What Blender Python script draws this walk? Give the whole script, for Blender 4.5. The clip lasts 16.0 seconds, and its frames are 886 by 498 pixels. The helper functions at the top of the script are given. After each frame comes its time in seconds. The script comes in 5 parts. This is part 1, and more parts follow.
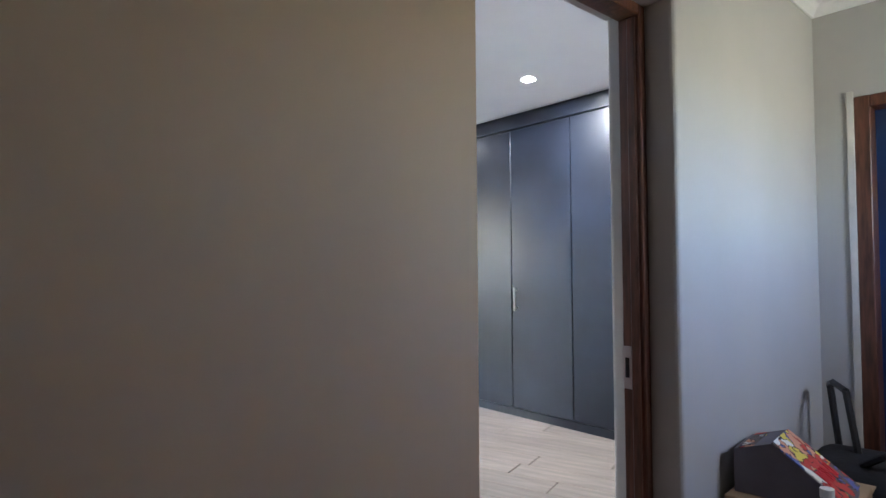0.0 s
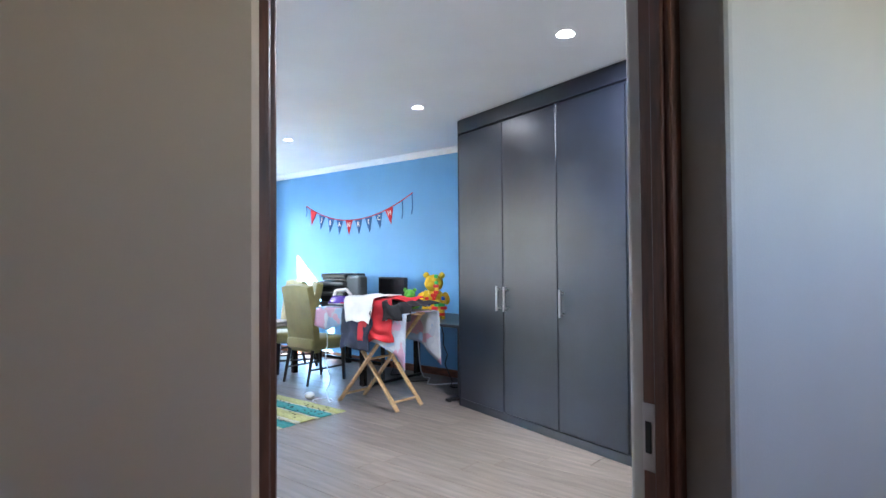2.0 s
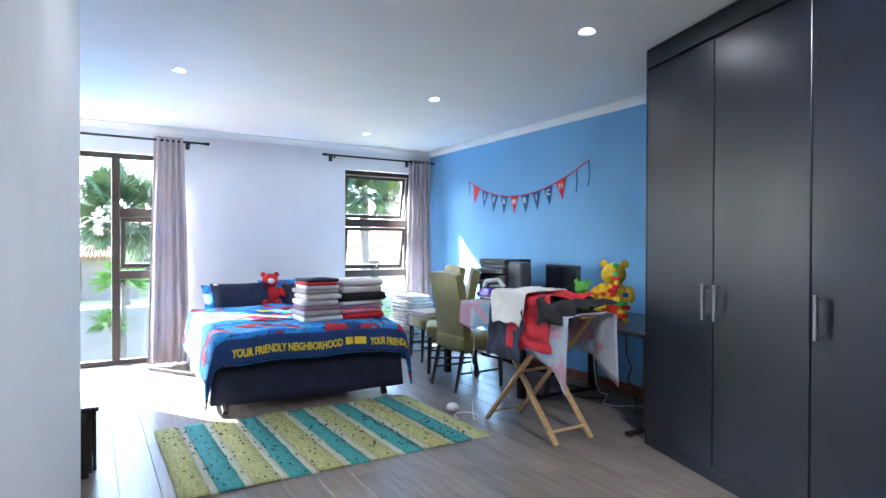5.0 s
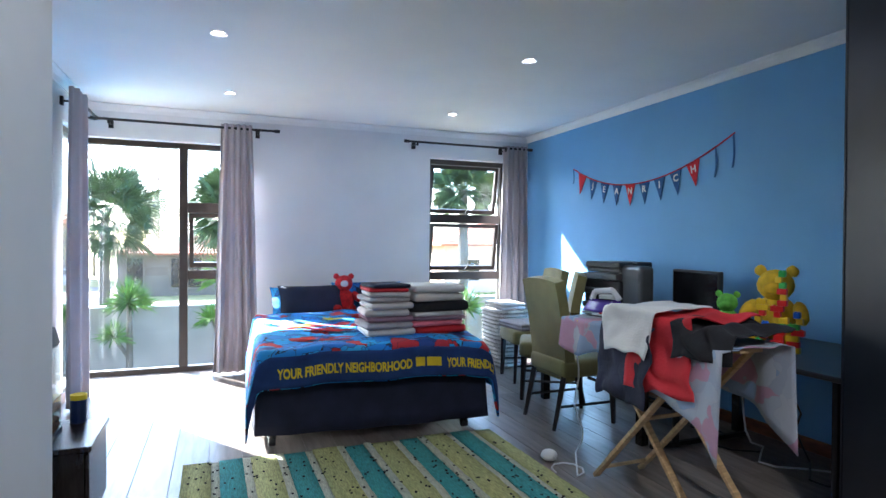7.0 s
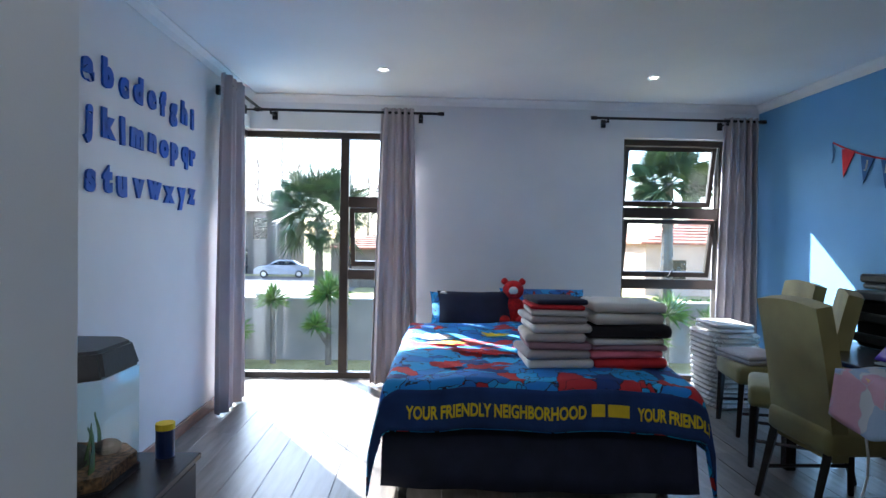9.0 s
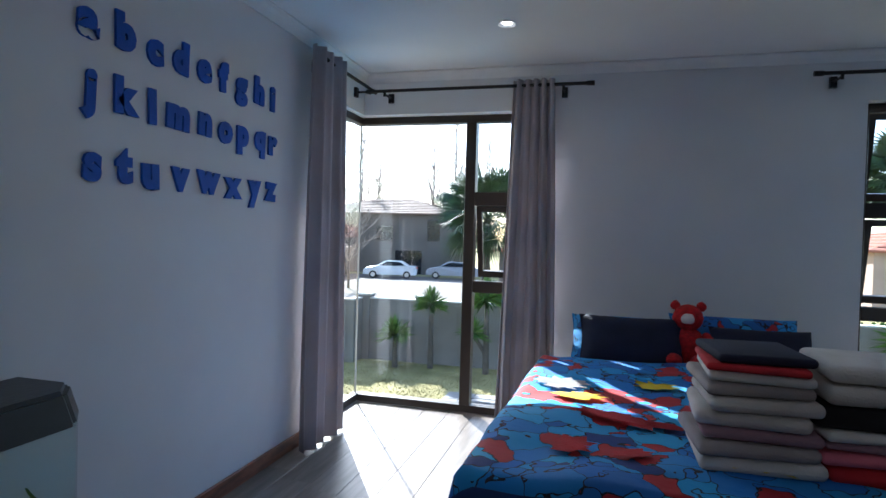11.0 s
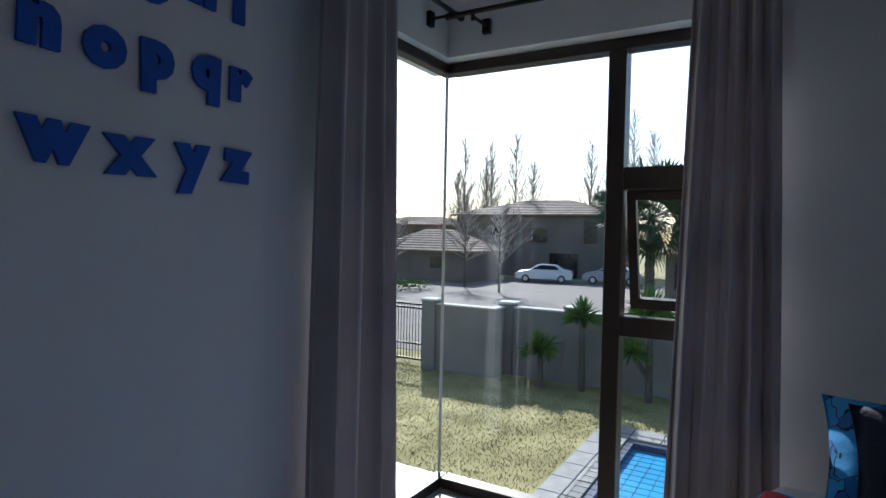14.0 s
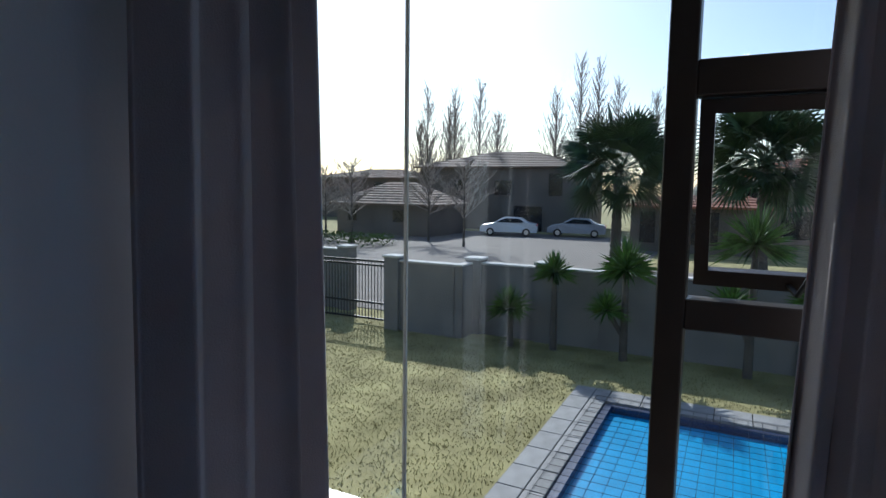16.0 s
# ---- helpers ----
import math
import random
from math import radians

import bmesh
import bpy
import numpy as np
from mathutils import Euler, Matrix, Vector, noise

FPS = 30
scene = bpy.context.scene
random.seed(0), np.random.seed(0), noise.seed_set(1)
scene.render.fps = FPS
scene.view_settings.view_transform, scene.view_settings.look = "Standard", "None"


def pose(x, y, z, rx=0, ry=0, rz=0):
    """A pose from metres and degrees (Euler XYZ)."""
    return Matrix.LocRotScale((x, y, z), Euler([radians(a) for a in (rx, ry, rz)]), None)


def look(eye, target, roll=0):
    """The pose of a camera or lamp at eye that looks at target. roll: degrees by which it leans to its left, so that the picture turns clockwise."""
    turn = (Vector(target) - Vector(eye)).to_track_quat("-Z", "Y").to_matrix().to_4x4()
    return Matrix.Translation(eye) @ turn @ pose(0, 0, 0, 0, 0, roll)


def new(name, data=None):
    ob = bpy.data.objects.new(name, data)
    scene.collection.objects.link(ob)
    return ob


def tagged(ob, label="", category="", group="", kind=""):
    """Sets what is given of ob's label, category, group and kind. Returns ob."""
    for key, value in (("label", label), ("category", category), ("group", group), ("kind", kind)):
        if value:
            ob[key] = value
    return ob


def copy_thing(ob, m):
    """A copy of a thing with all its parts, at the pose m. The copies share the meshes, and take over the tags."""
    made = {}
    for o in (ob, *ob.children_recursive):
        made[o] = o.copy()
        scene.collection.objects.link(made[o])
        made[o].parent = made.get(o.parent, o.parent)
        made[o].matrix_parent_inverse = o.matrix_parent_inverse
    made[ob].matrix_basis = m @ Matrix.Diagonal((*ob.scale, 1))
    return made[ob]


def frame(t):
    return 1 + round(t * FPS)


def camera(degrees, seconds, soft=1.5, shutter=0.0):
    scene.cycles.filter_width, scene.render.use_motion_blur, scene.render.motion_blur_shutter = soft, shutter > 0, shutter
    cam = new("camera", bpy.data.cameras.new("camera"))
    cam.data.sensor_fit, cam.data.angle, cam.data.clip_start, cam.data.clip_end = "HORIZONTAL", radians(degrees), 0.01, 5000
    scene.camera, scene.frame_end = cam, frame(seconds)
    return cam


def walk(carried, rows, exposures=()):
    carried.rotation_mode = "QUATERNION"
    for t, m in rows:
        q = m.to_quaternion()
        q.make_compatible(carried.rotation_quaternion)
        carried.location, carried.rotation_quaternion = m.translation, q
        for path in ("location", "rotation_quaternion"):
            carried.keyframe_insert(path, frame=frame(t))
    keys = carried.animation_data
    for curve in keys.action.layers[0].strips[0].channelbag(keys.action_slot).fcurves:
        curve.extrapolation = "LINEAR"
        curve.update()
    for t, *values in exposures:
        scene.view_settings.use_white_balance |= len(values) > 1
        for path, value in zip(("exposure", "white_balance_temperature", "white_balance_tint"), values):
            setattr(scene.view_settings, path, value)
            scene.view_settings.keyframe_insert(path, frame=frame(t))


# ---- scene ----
cam = camera(74.9, 16.0)
PATH = [
    (0, (-0.047, -0.445, 1.273), (-1.083, 1.264, 1.337), -0.4),
    (0.5, (-0.018, -0.259, 1.282), (-1.06, 1.446, 1.339), -0.5),
    (1, (-0.027, -0.031, 1.289), (-1.112, 1.648, 1.34), -0.7),
    (1.5, (-0.058, 0.162, 1.296), (-1.221, 1.788, 1.341), -0.6),
    (2, (-0.081, 0.365, 1.31), (-1.358, 1.904, 1.352), -0.4),
    (2.5, (-0.12, 0.54, 1.305), (-1.509, 1.979, 1.348), -0.3),
    (3, (-0.227, 0.738, 1.297), (-1.71, 2.08, 1.335), -0.1),
    (3.5, (-0.337, 0.891, 1.305), (-1.891, 2.15, 1.332), 0.0),
    (4, (-0.467, 1.071, 1.318), (-2.096, 2.231, 1.324), 0.1),
    (6.5, (-1.383, 1.805, 1.31), (-3.19, 2.661, 1.293), 0.3),
    (7, (-1.605, 1.951, 1.313), (-3.469, 2.675, 1.292), 0.4),
    (7.5, (-1.801, 2.081, 1.314), (-3.711, 2.673, 1.289), 0.5),
    (8, (-2.03, 2.201, 1.309), (-3.988, 2.607, 1.284), 0.6),
    (8.5, (-2.278, 2.286, 1.318), (-4.262, 2.536, 1.287), 0.8),
    (9, (-2.529, 2.357, 1.334), (-4.527, 2.428, 1.294), 1.0),
    (9.5, (-2.782, 2.442, 1.348), (-4.779, 2.326, 1.307), 1.1),
    (12, (-4.173, 2.617, 1.361), (-6.044, 1.91, 1.316), 1.4),
    (12.5, (-4.454, 2.577, 1.376), (-6.287, 1.778, 1.332), 1.1),
    (13, (-4.713, 2.511, 1.373), (-6.497, 1.607, 1.327), 1.2),
    (13.5, (-4.971, 2.403, 1.378), (-6.719, 1.433, 1.329), 1.2),
    (14, (-5.255, 2.305, 1.374), (-6.977, 1.288, 1.326), 1.2),
    (14.5, (-5.509, 2.197, 1.351), (-7.212, 1.149, 1.288), 1.2),
    (15, (-5.736, 2.051, 1.346), (-7.434, 0.998, 1.253), 1.1),
    (15.5, (-5.957, 1.912, 1.347), (-7.67, 0.889, 1.209), 1.1),
    (16, (-6.141, 1.785, 1.328), (-7.915, 0.887, 1.123), 0.8),
]
EXPOSURES = [(0, 5.7, 5700, 10), (1, 5.5, 5650, 10), (2, 5.5, 5650, 10), (3, 5.5, 5650, 10), (4, 5.25, 5650, 10), (6.3, 4.2, 5600, 9), (7, 4.0, 5600, 9), (8, 3.6, 5600, 9),
             (9, 3.1, 5600, 9), (9.7, 2.8, 5600, 9), (12, 1.55, 5750, 9), (13, 1.2, 5750, 9), (14.5, 0.65, 5700, 8), (16, 0.25, 5600, 8)]
walk(cam, [(t, look(eye, target, roll)) for t, eye, target, roll in PATH],
     exposures=EXPOSURES)

# ---- world, sun, exposure ----
world = bpy.data.worlds.new("world")
scene.world = world
world.use_nodes = True
wn = world.node_tree
sky = wn.nodes.new("ShaderNodeTexSky")
sky.sky_type, sky.sun_disc = "NISHITA", False
sky.sun_elevation, sky.sun_rotation = radians(34.8), radians(236.8)
bg = wn.nodes["Background"]
bg.inputs["Strength"].default_value = 0.12
wn.links.new(sky.outputs["Color"], bg.inputs["Color"])
sun_data = bpy.data.lights.new("sun", "SUN")
sun_data.energy, sun_data.angle, sun_data.color = 4.0, radians(0.6), (1.0, 0.95, 0.87)
sun = new("sun", sun_data)
sun.matrix_world = look((-20, -13.1, 16.6), (0, 0, 0))

# ---- materials ----


def mat(name, color, rough=0.6, metal=0.0, vary=0.12, scale=6.0, bump=0.1, bump_scale=60.0, stretch=(1, 1, 1), island=0.0, spec=0.5,
        sheen=0.0, mix=None):
    """A surface with two scales of colour variation and a fine relief."""
    m = bpy.data.materials.new(name)
    m.use_nodes = True
    nt = m.node_tree
    b = nt.nodes["Principled BSDF"]
    b.inputs["Roughness"].default_value, b.inputs["Metallic"].default_value = rough, metal
    b.inputs["Specular IOR Level"].default_value = spec
    b.inputs["Sheen Weight"].default_value = sheen
    tc = nt.nodes.new("ShaderNodeTexCoord")
    mp = nt.nodes.new("ShaderNodeMapping")
    mp.inputs["Scale"].default_value = stretch
    nt.links.new(tc.outputs["Object"], mp.inputs["Vector"])
    n1, n2 = nt.nodes.new("ShaderNodeTexNoise"), nt.nodes.new("ShaderNodeTexNoise")
    n1.inputs["Scale"].default_value, n1.inputs["Detail"].default_value = scale, 4
    n2.inputs["Scale"].default_value, n2.inputs["Detail"].default_value = bump_scale, 3
    for n in (n1, n2):
        nt.links.new(mp.outputs["Vector"], n.inputs["Vector"])
    dark = tuple(c * (1 - vary * 1.6) for c in color)
    light = mix or tuple(min(1, c * (1 + vary)) for c in color)
    ramp = nt.nodes.new("ShaderNodeValToRGB")
    ramp.color_ramp.elements[0].position, ramp.color_ramp.elements[1].position = 0.3, 0.7
    ramp.color_ramp.elements[0].color, ramp.color_ramp.elements[1].color = (*dark, 1), (*light, 1)
    nt.links.new(n1.outputs["Fac"], ramp.inputs["Fac"])
    out = ramp.outputs["Color"]
    if island:
        info = nt.nodes.new("ShaderNodeObjectInfo")
        hsv = nt.nodes.new("ShaderNodeHueSaturation")
        mr = nt.nodes.new("ShaderNodeMapRange")
        mr.inputs["To Min"].default_value, mr.inputs["To Max"].default_value = 1 - island, 1 + island
        nt.links.new(info.outputs["Random"], mr.inputs["Value"])
        nt.links.new(mr.outputs["Result"], hsv.inputs["Value"])
        nt.links.new(out, hsv.inputs["Color"])
        out = hsv.outputs["Color"]
    nt.links.new(out, b.inputs["Base Color"])
    if bump:
        bp = nt.nodes.new("ShaderNodeBump")
        bp.inputs["Strength"].default_value, bp.inputs["Distance"].default_value = bump, 0.01
        nt.links.new(n2.outputs["Fac"], bp.inputs["Height"])
        nt.links.new(bp.outputs["Normal"], b.inputs["Normal"])
    return m


def glass_mat(name, tint=(1, 1, 1), gloss=1.0):
    m = bpy.data.materials.new(name)
    m.use_nodes = True
    nt = m.node_tree
    nt.nodes.remove(nt.nodes["Principled BSDF"])
    tr, gl, mx = nt.nodes.new("ShaderNodeBsdfTransparent"), nt.nodes.new("ShaderNodeBsdfGlossy"), nt.nodes.new("ShaderNodeMixShader")
    lw, pw, ma = nt.nodes.new("ShaderNodeLayerWeight"), nt.nodes.new("ShaderNodeMath"), nt.nodes.new("ShaderNodeMath")
    lw.inputs["Blend"].default_value = 0.5
    pw.operation, ma.operation = "POWER", "MULTIPLY_ADD"
    pw.inputs[1].default_value, ma.inputs[1].default_value, ma.inputs[2].default_value = 5.0, 0.9, 0.03 * gloss
    nt.links.new(lw.outputs["Facing"], pw.inputs[0])
    nt.links.new(pw.outputs["Value"], ma.inputs[0])
    tr.inputs["Color"].default_value = (*tint, 1)
    gl.inputs["Roughness"].default_value = 0.01
    nt.links.new(ma.outputs["Value"], mx.inputs["Fac"])
    nt.links.new(tr.outputs["BSDF"], mx.inputs[1])
    nt.links.new(gl.outputs["BSDF"], mx.inputs[2])
    nt.links.new(mx.outputs["Shader"], nt.nodes["Material Output"].inputs["Surface"])
    return m


def lamp_mat(name, color, strength):
    m = bpy.data.materials.new(name)
    m.use_nodes = True
    b = m.node_tree.nodes["Principled BSDF"]
    b.inputs["Emission Color"].default_value, b.inputs["Emission Strength"].default_value = (*color, 1), strength
    return m


def cells_mat(name, colors, scale, outline=(0.01, 0.01, 0.02), rough=0.8, stretch=(1, 1, 1), width=0.035):
    """A printed cloth of irregular coloured patches with dark outlines."""
    m = mat(name, colors[0], rough, bump=0.25, bump_scale=25)
    nt = m.node_tree
    b = nt.nodes["Principled BSDF"]
    tc, mp = nt.nodes.new("ShaderNodeTexCoord"), nt.nodes.new("ShaderNodeMapping")
    mp.inputs["Scale"].default_value = stretch
    wob = nt.nodes.new("ShaderNodeTexNoise")
    wob.inputs["Scale"].default_value = scale * 0.9
    add = nt.nodes.new("ShaderNodeMixRGB")
    add.blend_type = "ADD"
    add.inputs["Fac"].default_value = 0.28
    nt.links.new(tc.outputs["Object"], mp.inputs["Vector"])
    nt.links.new(mp.outputs["Vector"], wob.inputs["Vector"])
    nt.links.new(mp.outputs["Vector"], add.inputs["Color1"])
    nt.links.new(wob.outputs["Color"], add.inputs["Color2"])
    v1, v2 = nt.nodes.new("ShaderNodeTexVoronoi"), nt.nodes.new("ShaderNodeTexVoronoi")
    v2.feature = "DISTANCE_TO_EDGE"
    for v in (v1, v2):
        v.inputs["Scale"].default_value = scale
        nt.links.new(add.outputs["Color"], v.inputs["Vector"])
    sep = nt.nodes.new("ShaderNodeSeparateColor")
    nt.links.new(v1.outputs["Color"], sep.inputs["Color"])
    ramp = nt.nodes.new("ShaderNodeValToRGB")
    ramp.color_ramp.interpolation = "CONSTANT"
    el = ramp.color_ramp.elements
    while len(el) < len(colors):
        el.new(0.5)
    for i, c in enumerate(colors):
        el[i].position, el[i].color = i / len(colors), (*c, 1)
    nt.links.new(sep.outputs["Red"], ramp.inputs["Fac"])
    lt = nt.nodes.new("ShaderNodeMath")
    lt.operation = "LESS_THAN"
    lt.inputs[1].default_value = width
    nt.links.new(v2.outputs["Distance"], lt.inputs[0])
    mx = nt.nodes.new("ShaderNodeMixRGB")
    mx.inputs["Color2"].default_value = (*outline, 1)
    nt.links.new(lt.outputs["Value"], mx.inputs["Fac"])
    nt.links.new(ramp.outputs["Color"], mx.inputs["Color1"])
    nt.links.new(mx.outputs["Color"], b.inputs["Base Color"])
    return m


WALL = mat("white_wall_paint", (0.74, 0.75, 0.77), 0.75, vary=0.03, scale=2, bump=0.05, bump_scale=140)
# corridor walls: cool daylight and warm shade put into two wall colours
PALE = mat("daylit_wall_tone", (0.42, 0.41, 0.405), 0.75, vary=0.03, scale=2, bump=0.04, bump_scale=140)
HALL = mat("warm_shade_wall_tone", (0.50, 0.375, 0.27), 0.75, vary=0.03, scale=2, bump=0.03, bump_scale=140)
BLUE = mat("blue_wall_paint", (0.15, 0.35, 0.63), 0.7, vary=0.04, scale=2, bump=0.12, bump_scale=140)
CEIL = mat("ceiling_paint", (0.74, 0.75, 0.77), 0.85, vary=0.02, scale=2, bump=0.05, bump_scale=120)
CORN = mat("cornice_plaster", (0.76, 0.77, 0.78), 0.7, vary=0.03)
LAMI = mat("grey_laminate", (0.20, 0.165, 0.14), 0.33, vary=0.22, scale=3.0, bump=0.06, bump_scale=40, stretch=(0.9, 9, 1), island=0.16)
SKIRT = mat("red_brown_wood", (0.22, 0.075, 0.035), 0.4, vary=0.3, scale=8, stretch=(1, 1, 5))
FRAME = mat("brown_door_frame_wood", (0.10, 0.038, 0.022), 0.35, vary=0.35, scale=14, stretch=(4, 4, 0.5))
LEAF = mat("dark_door_wood", (0.055, 0.026, 0.018), 0.22, vary=0.35, scale=12, stretch=(4, 4, 0.4))
WARD = mat("dark_navy_wardrobe", (0.006, 0.008, 0.014), 0.3, vary=0.35, scale=2.2, bump=0.04, bump_scale=18, mix=(0.010, 0.013, 0.024), spec=0.42)
GAP = mat("shadow_gap_black", (0.004, 0.004, 0.006), 0.8)
STEEL = mat("brushed_steel", (0.55, 0.55, 0.56), 0.28, metal=1.0, vary=0.05)
BLACKM = mat("black_metal", (0.012, 0.012, 0.014), 0.4, metal=0.3)
ALU = mat("bronze_aluminium", (0.045, 0.033, 0.026), 0.38, metal=0.2, vary=0.1)
GLASS = glass_mat("window_glass", (0.97, 0.985, 0.98))
CURT = mat("lilac_grey_curtain", (0.46, 0.41, 0.43), 0.9, vary=0.08, scale=4, bump=0.3, bump_scale=300, sheen=0.2)
NAVY = mat("navy_cloth", (0.014, 0.017, 0.045), 0.85, vary=0.2, bump=0.25, bump_scale=120)
OLIVE = mat("olive_suede", (0.27, 0.235, 0.09), 0.85, vary=0.15, scale=5, bump=0.15, bump_scale=200, sheen=0.3)
LEGD = mat("espresso_leg_wood", (0.018, 0.011, 0.008), 0.35, vary=0.3)
PINE = mat("pine_wood", (0.55, 0.36, 0.17), 0.5, vary=0.2, scale=10, stretch=(1, 1, 6))
TABLE = mat("dark_table_wood", (0.022, 0.016, 0.014), 0.25, vary=0.25, scale=6, stretch=(1, 6, 1))
BLACKP = mat("black_plastic", (0.013, 0.013, 0.015), 0.35)
GREYP = mat("grey_plastic", (0.07, 0.075, 0.08), 0.4)
WHITEP = mat("white_plastic", (0.72, 0.72, 0.72), 0.4)
LETTER = mat("blue_foam_letters", (0.015, 0.10, 0.50), 0.7, vary=0.1, bump=0.2)
RED = mat("red_cloth", (0.55, 0.02, 0.03), 0.85, vary=0.15, bump=0.3, bump_scale=90)
PINK = mat("pink_cloth", (0.72, 0.18, 0.25), 0.85, vary=0.15, bump=0.3)
WHITEC = mat("white_cloth", (0.70, 0.68, 0.66), 0.9, vary=0.08, bump=0.35, bump_scale=120)
GREYC = mat("grey_towel", (0.40, 0.36, 0.36), 0.95, vary=0.1, bump=0.4, bump_scale=180)
TOWEL = mat("cream_towel", (0.62, 0.58, 0.55), 0.95, vary=0.1, bump=0.4, bump_scale=180)
BLACKC = mat("black_cloth", (0.014, 0.013, 0.017), 0.9, vary=0.2, bump=0.3)
MAUVE = mat("mauve_towel", (0.36, 0.22, 0.27), 0.95, vary=0.1, bump=0.4, bump_scale=180)
DENIM = mat("dark_denim", (0.018, 0.022, 0.05), 0.9, vary=0.3, bump=0.3)
PLUSHR = mat("red_plush", (0.60, 0.015, 0.02), 0.95, vary=0.25, scale=30, bump=0.7, bump_scale=220)
PLUSHY = mat("yellow_plush", (0.72, 0.46, 0.02), 0.95, vary=0.15, scale=20, bump=0.5, bump_scale=220)
PLUSHG = mat("green_plush", (0.16, 0.48, 0.07), 0.95, vary=0.15, scale=20, bump=0.5, bump_scale=220)
PRINTC = cells_mat("comic_print_duvet", [(0.02, 0.17, 0.58), (0.03, 0.32, 0.70), (0.02, 0.22, 0.62), (0.45, 0.02, 0.03), (0.03, 0.34, 0.72), (0.015, 0.05, 0.22), (0.03, 0.26, 0.66), (0.02, 0.2, 0.62), (0.04, 0.38, 0.74), (0.45, 0.02, 0.03), (0.02, 0.15, 0.5), (0.03, 0.3, 0.68)], 8.0, width=0.022)
PILLOWC = cells_mat("blue_print_pillow", [(0.02, 0.13, 0.45), (0.03, 0.24, 0.6), (0.02, 0.1, 0.36), (0.04, 0.3, 0.68), (0.02, 0.16, 0.5), (0.45, 0.02, 0.03), (0.02, 0.13, 0.45)], 8, width=0.02)
BOXART = cells_mat("magazine_print", [(0.7, 0.7, 0.68), (0.5, 0.05, 0.04), (0.10, 0.12, 0.35), (0.65, 0.55, 0.1), (0.12, 0.10, 0.10), (0.6, 0.3, 0.2)], 14)
PAPER = cells_mat("faded_poster", [(0.13, 0.12, 0.13), (0.16, 0.15, 0.15), (0.08, 0.09, 0.12), (0.15, 0.12, 0.10)], 9, outline=(0.1, 0.09, 0.09), rough=0.25)
BAND = mat("navy_duvet_band", (0.012, 0.04, 0.16), 0.85, vary=0.2, bump=0.25)
YELLOW = mat("yellow_print", (0.80, 0.58, 0.02), 0.8)
FLAGB = mat("blue_bunting_felt", (0.03, 0.10, 0.26), 0.9)
CARD = mat("cardboard", (0.36, 0.24, 0.14), 0.85, vary=0.1)
WICKER = mat("white_wicker", (0.62, 0.60, 0.57), 0.8, vary=0.2, bump=0.6, bump_scale=70)
WATER = mat("aquarium_water", (0.03, 0.06, 0.05), 0.1)
GRAVEL = mat("aquarium_gravel", (0.22, 0.10, 0.04), 0.8, vary=0.6, scale=60)
PLANT = mat("green_leaf", (0.09, 0.17, 0.03), 0.5, vary=0.4, scale=8)
PALM = mat("palm_leaf", (0.05, 0.085, 0.03), 0.55, vary=0.4, scale=3)
BARK = mat("grey_bark", (0.10, 0.085, 0.07), 0.9, vary=0.3, bump=0.5, bump_scale=20)
TWIG = mat("bare_twigs", (0.33, 0.28, 0.24), 0.9, vary=0.2)
GRASS = mat("winter_lawn", (0.33, 0.28, 0.09), 0.95, vary=0.3, scale=0.9, bump=0.35, bump_scale=26, mix=(0.42, 0.37, 0.16))
RENDERW = mat("grey_plaster_wall", (0.20, 0.185, 0.17), 0.9, vary=0.12, scale=1.2, bump=0.2, bump_scale=40)
CAP = mat("pale_coping", (0.55, 0.53, 0.50), 0.85, vary=0.1)
PAVE = mat("pale_paving", (0.19, 0.165, 0.145), 0.9, vary=0.12, scale=0.8, bump=0.3, bump_scale=12)
COPE = mat("grey_coping_stone", (0.28, 0.27, 0.26), 0.8, vary=0.12, scale=4, bump=0.2, island=0.12)
POOLT = mat("pool_blue", (0.015, 0.32, 0.62), 0.3, vary=0.12, scale=2)
POOLD = mat("dark_mosaic", (0.03, 0.05, 0.12), 0.4, vary=0.3, scale=30)
ROOF = mat("brown_roof_tiles", (0.24, 0.17, 0.13), 0.85, vary=0.25, scale=3)
ROOFR = mat("red_roof_tiles", (0.34, 0.13, 0.08), 0.85, vary=0.25, scale=3)
HOUSE = mat("house_plaster", (0.15, 0.125, 0.105), 0.9, vary=0.12, scale=0.6)
HOUSEP = mat("pink_house_plaster", (0.45, 0.33, 0.26), 0.9, vary=0.1, scale=0.6)
DARKW = mat("dark_window_glass", (0.012, 0.014, 0.018), 0.1)
CARW = mat("white_car_paint", (0.72, 0.72, 0.73), 0.2, vary=0.02, bump=0)
TYRE = mat("tyre_rubber", (0.012, 0.012, 0.012), 0.9)
LIT = lamp_mat("lit_downlight", (1.0, 0.97, 0.92), 9.0)
DIM = lamp_mat("dim_downlight", (1.0, 0.97, 0.93), 1.6)

nt = CURT.node_tree
tl_, mx_ = nt.nodes.new("ShaderNodeBsdfTranslucent"), nt.nodes.new("ShaderNodeMixShader")
tl_.inputs["Color"].default_value = (0.62, 0.56, 0.56, 1)
mx_.inputs["Fac"].default_value = 0.11
nt.links.new(nt.nodes["Principled BSDF"].outputs["BSDF"], mx_.inputs[1])
nt.links.new(tl_.outputs["BSDF"], mx_.inputs[2])
nt.links.new(mx_.outputs["Shader"], nt.nodes["Material Output"].inputs["Surface"])
nt = WARD.node_tree
rr_ = nt.nodes.new("ShaderNodeMapRange")
rr_.inputs["From Min"].default_value, rr_.inputs["From Max"].default_value = 0.3, 0.7
rr_.inputs["To Min"].default_value, rr_.inputs["To Max"].default_value = 0.31, 0.37
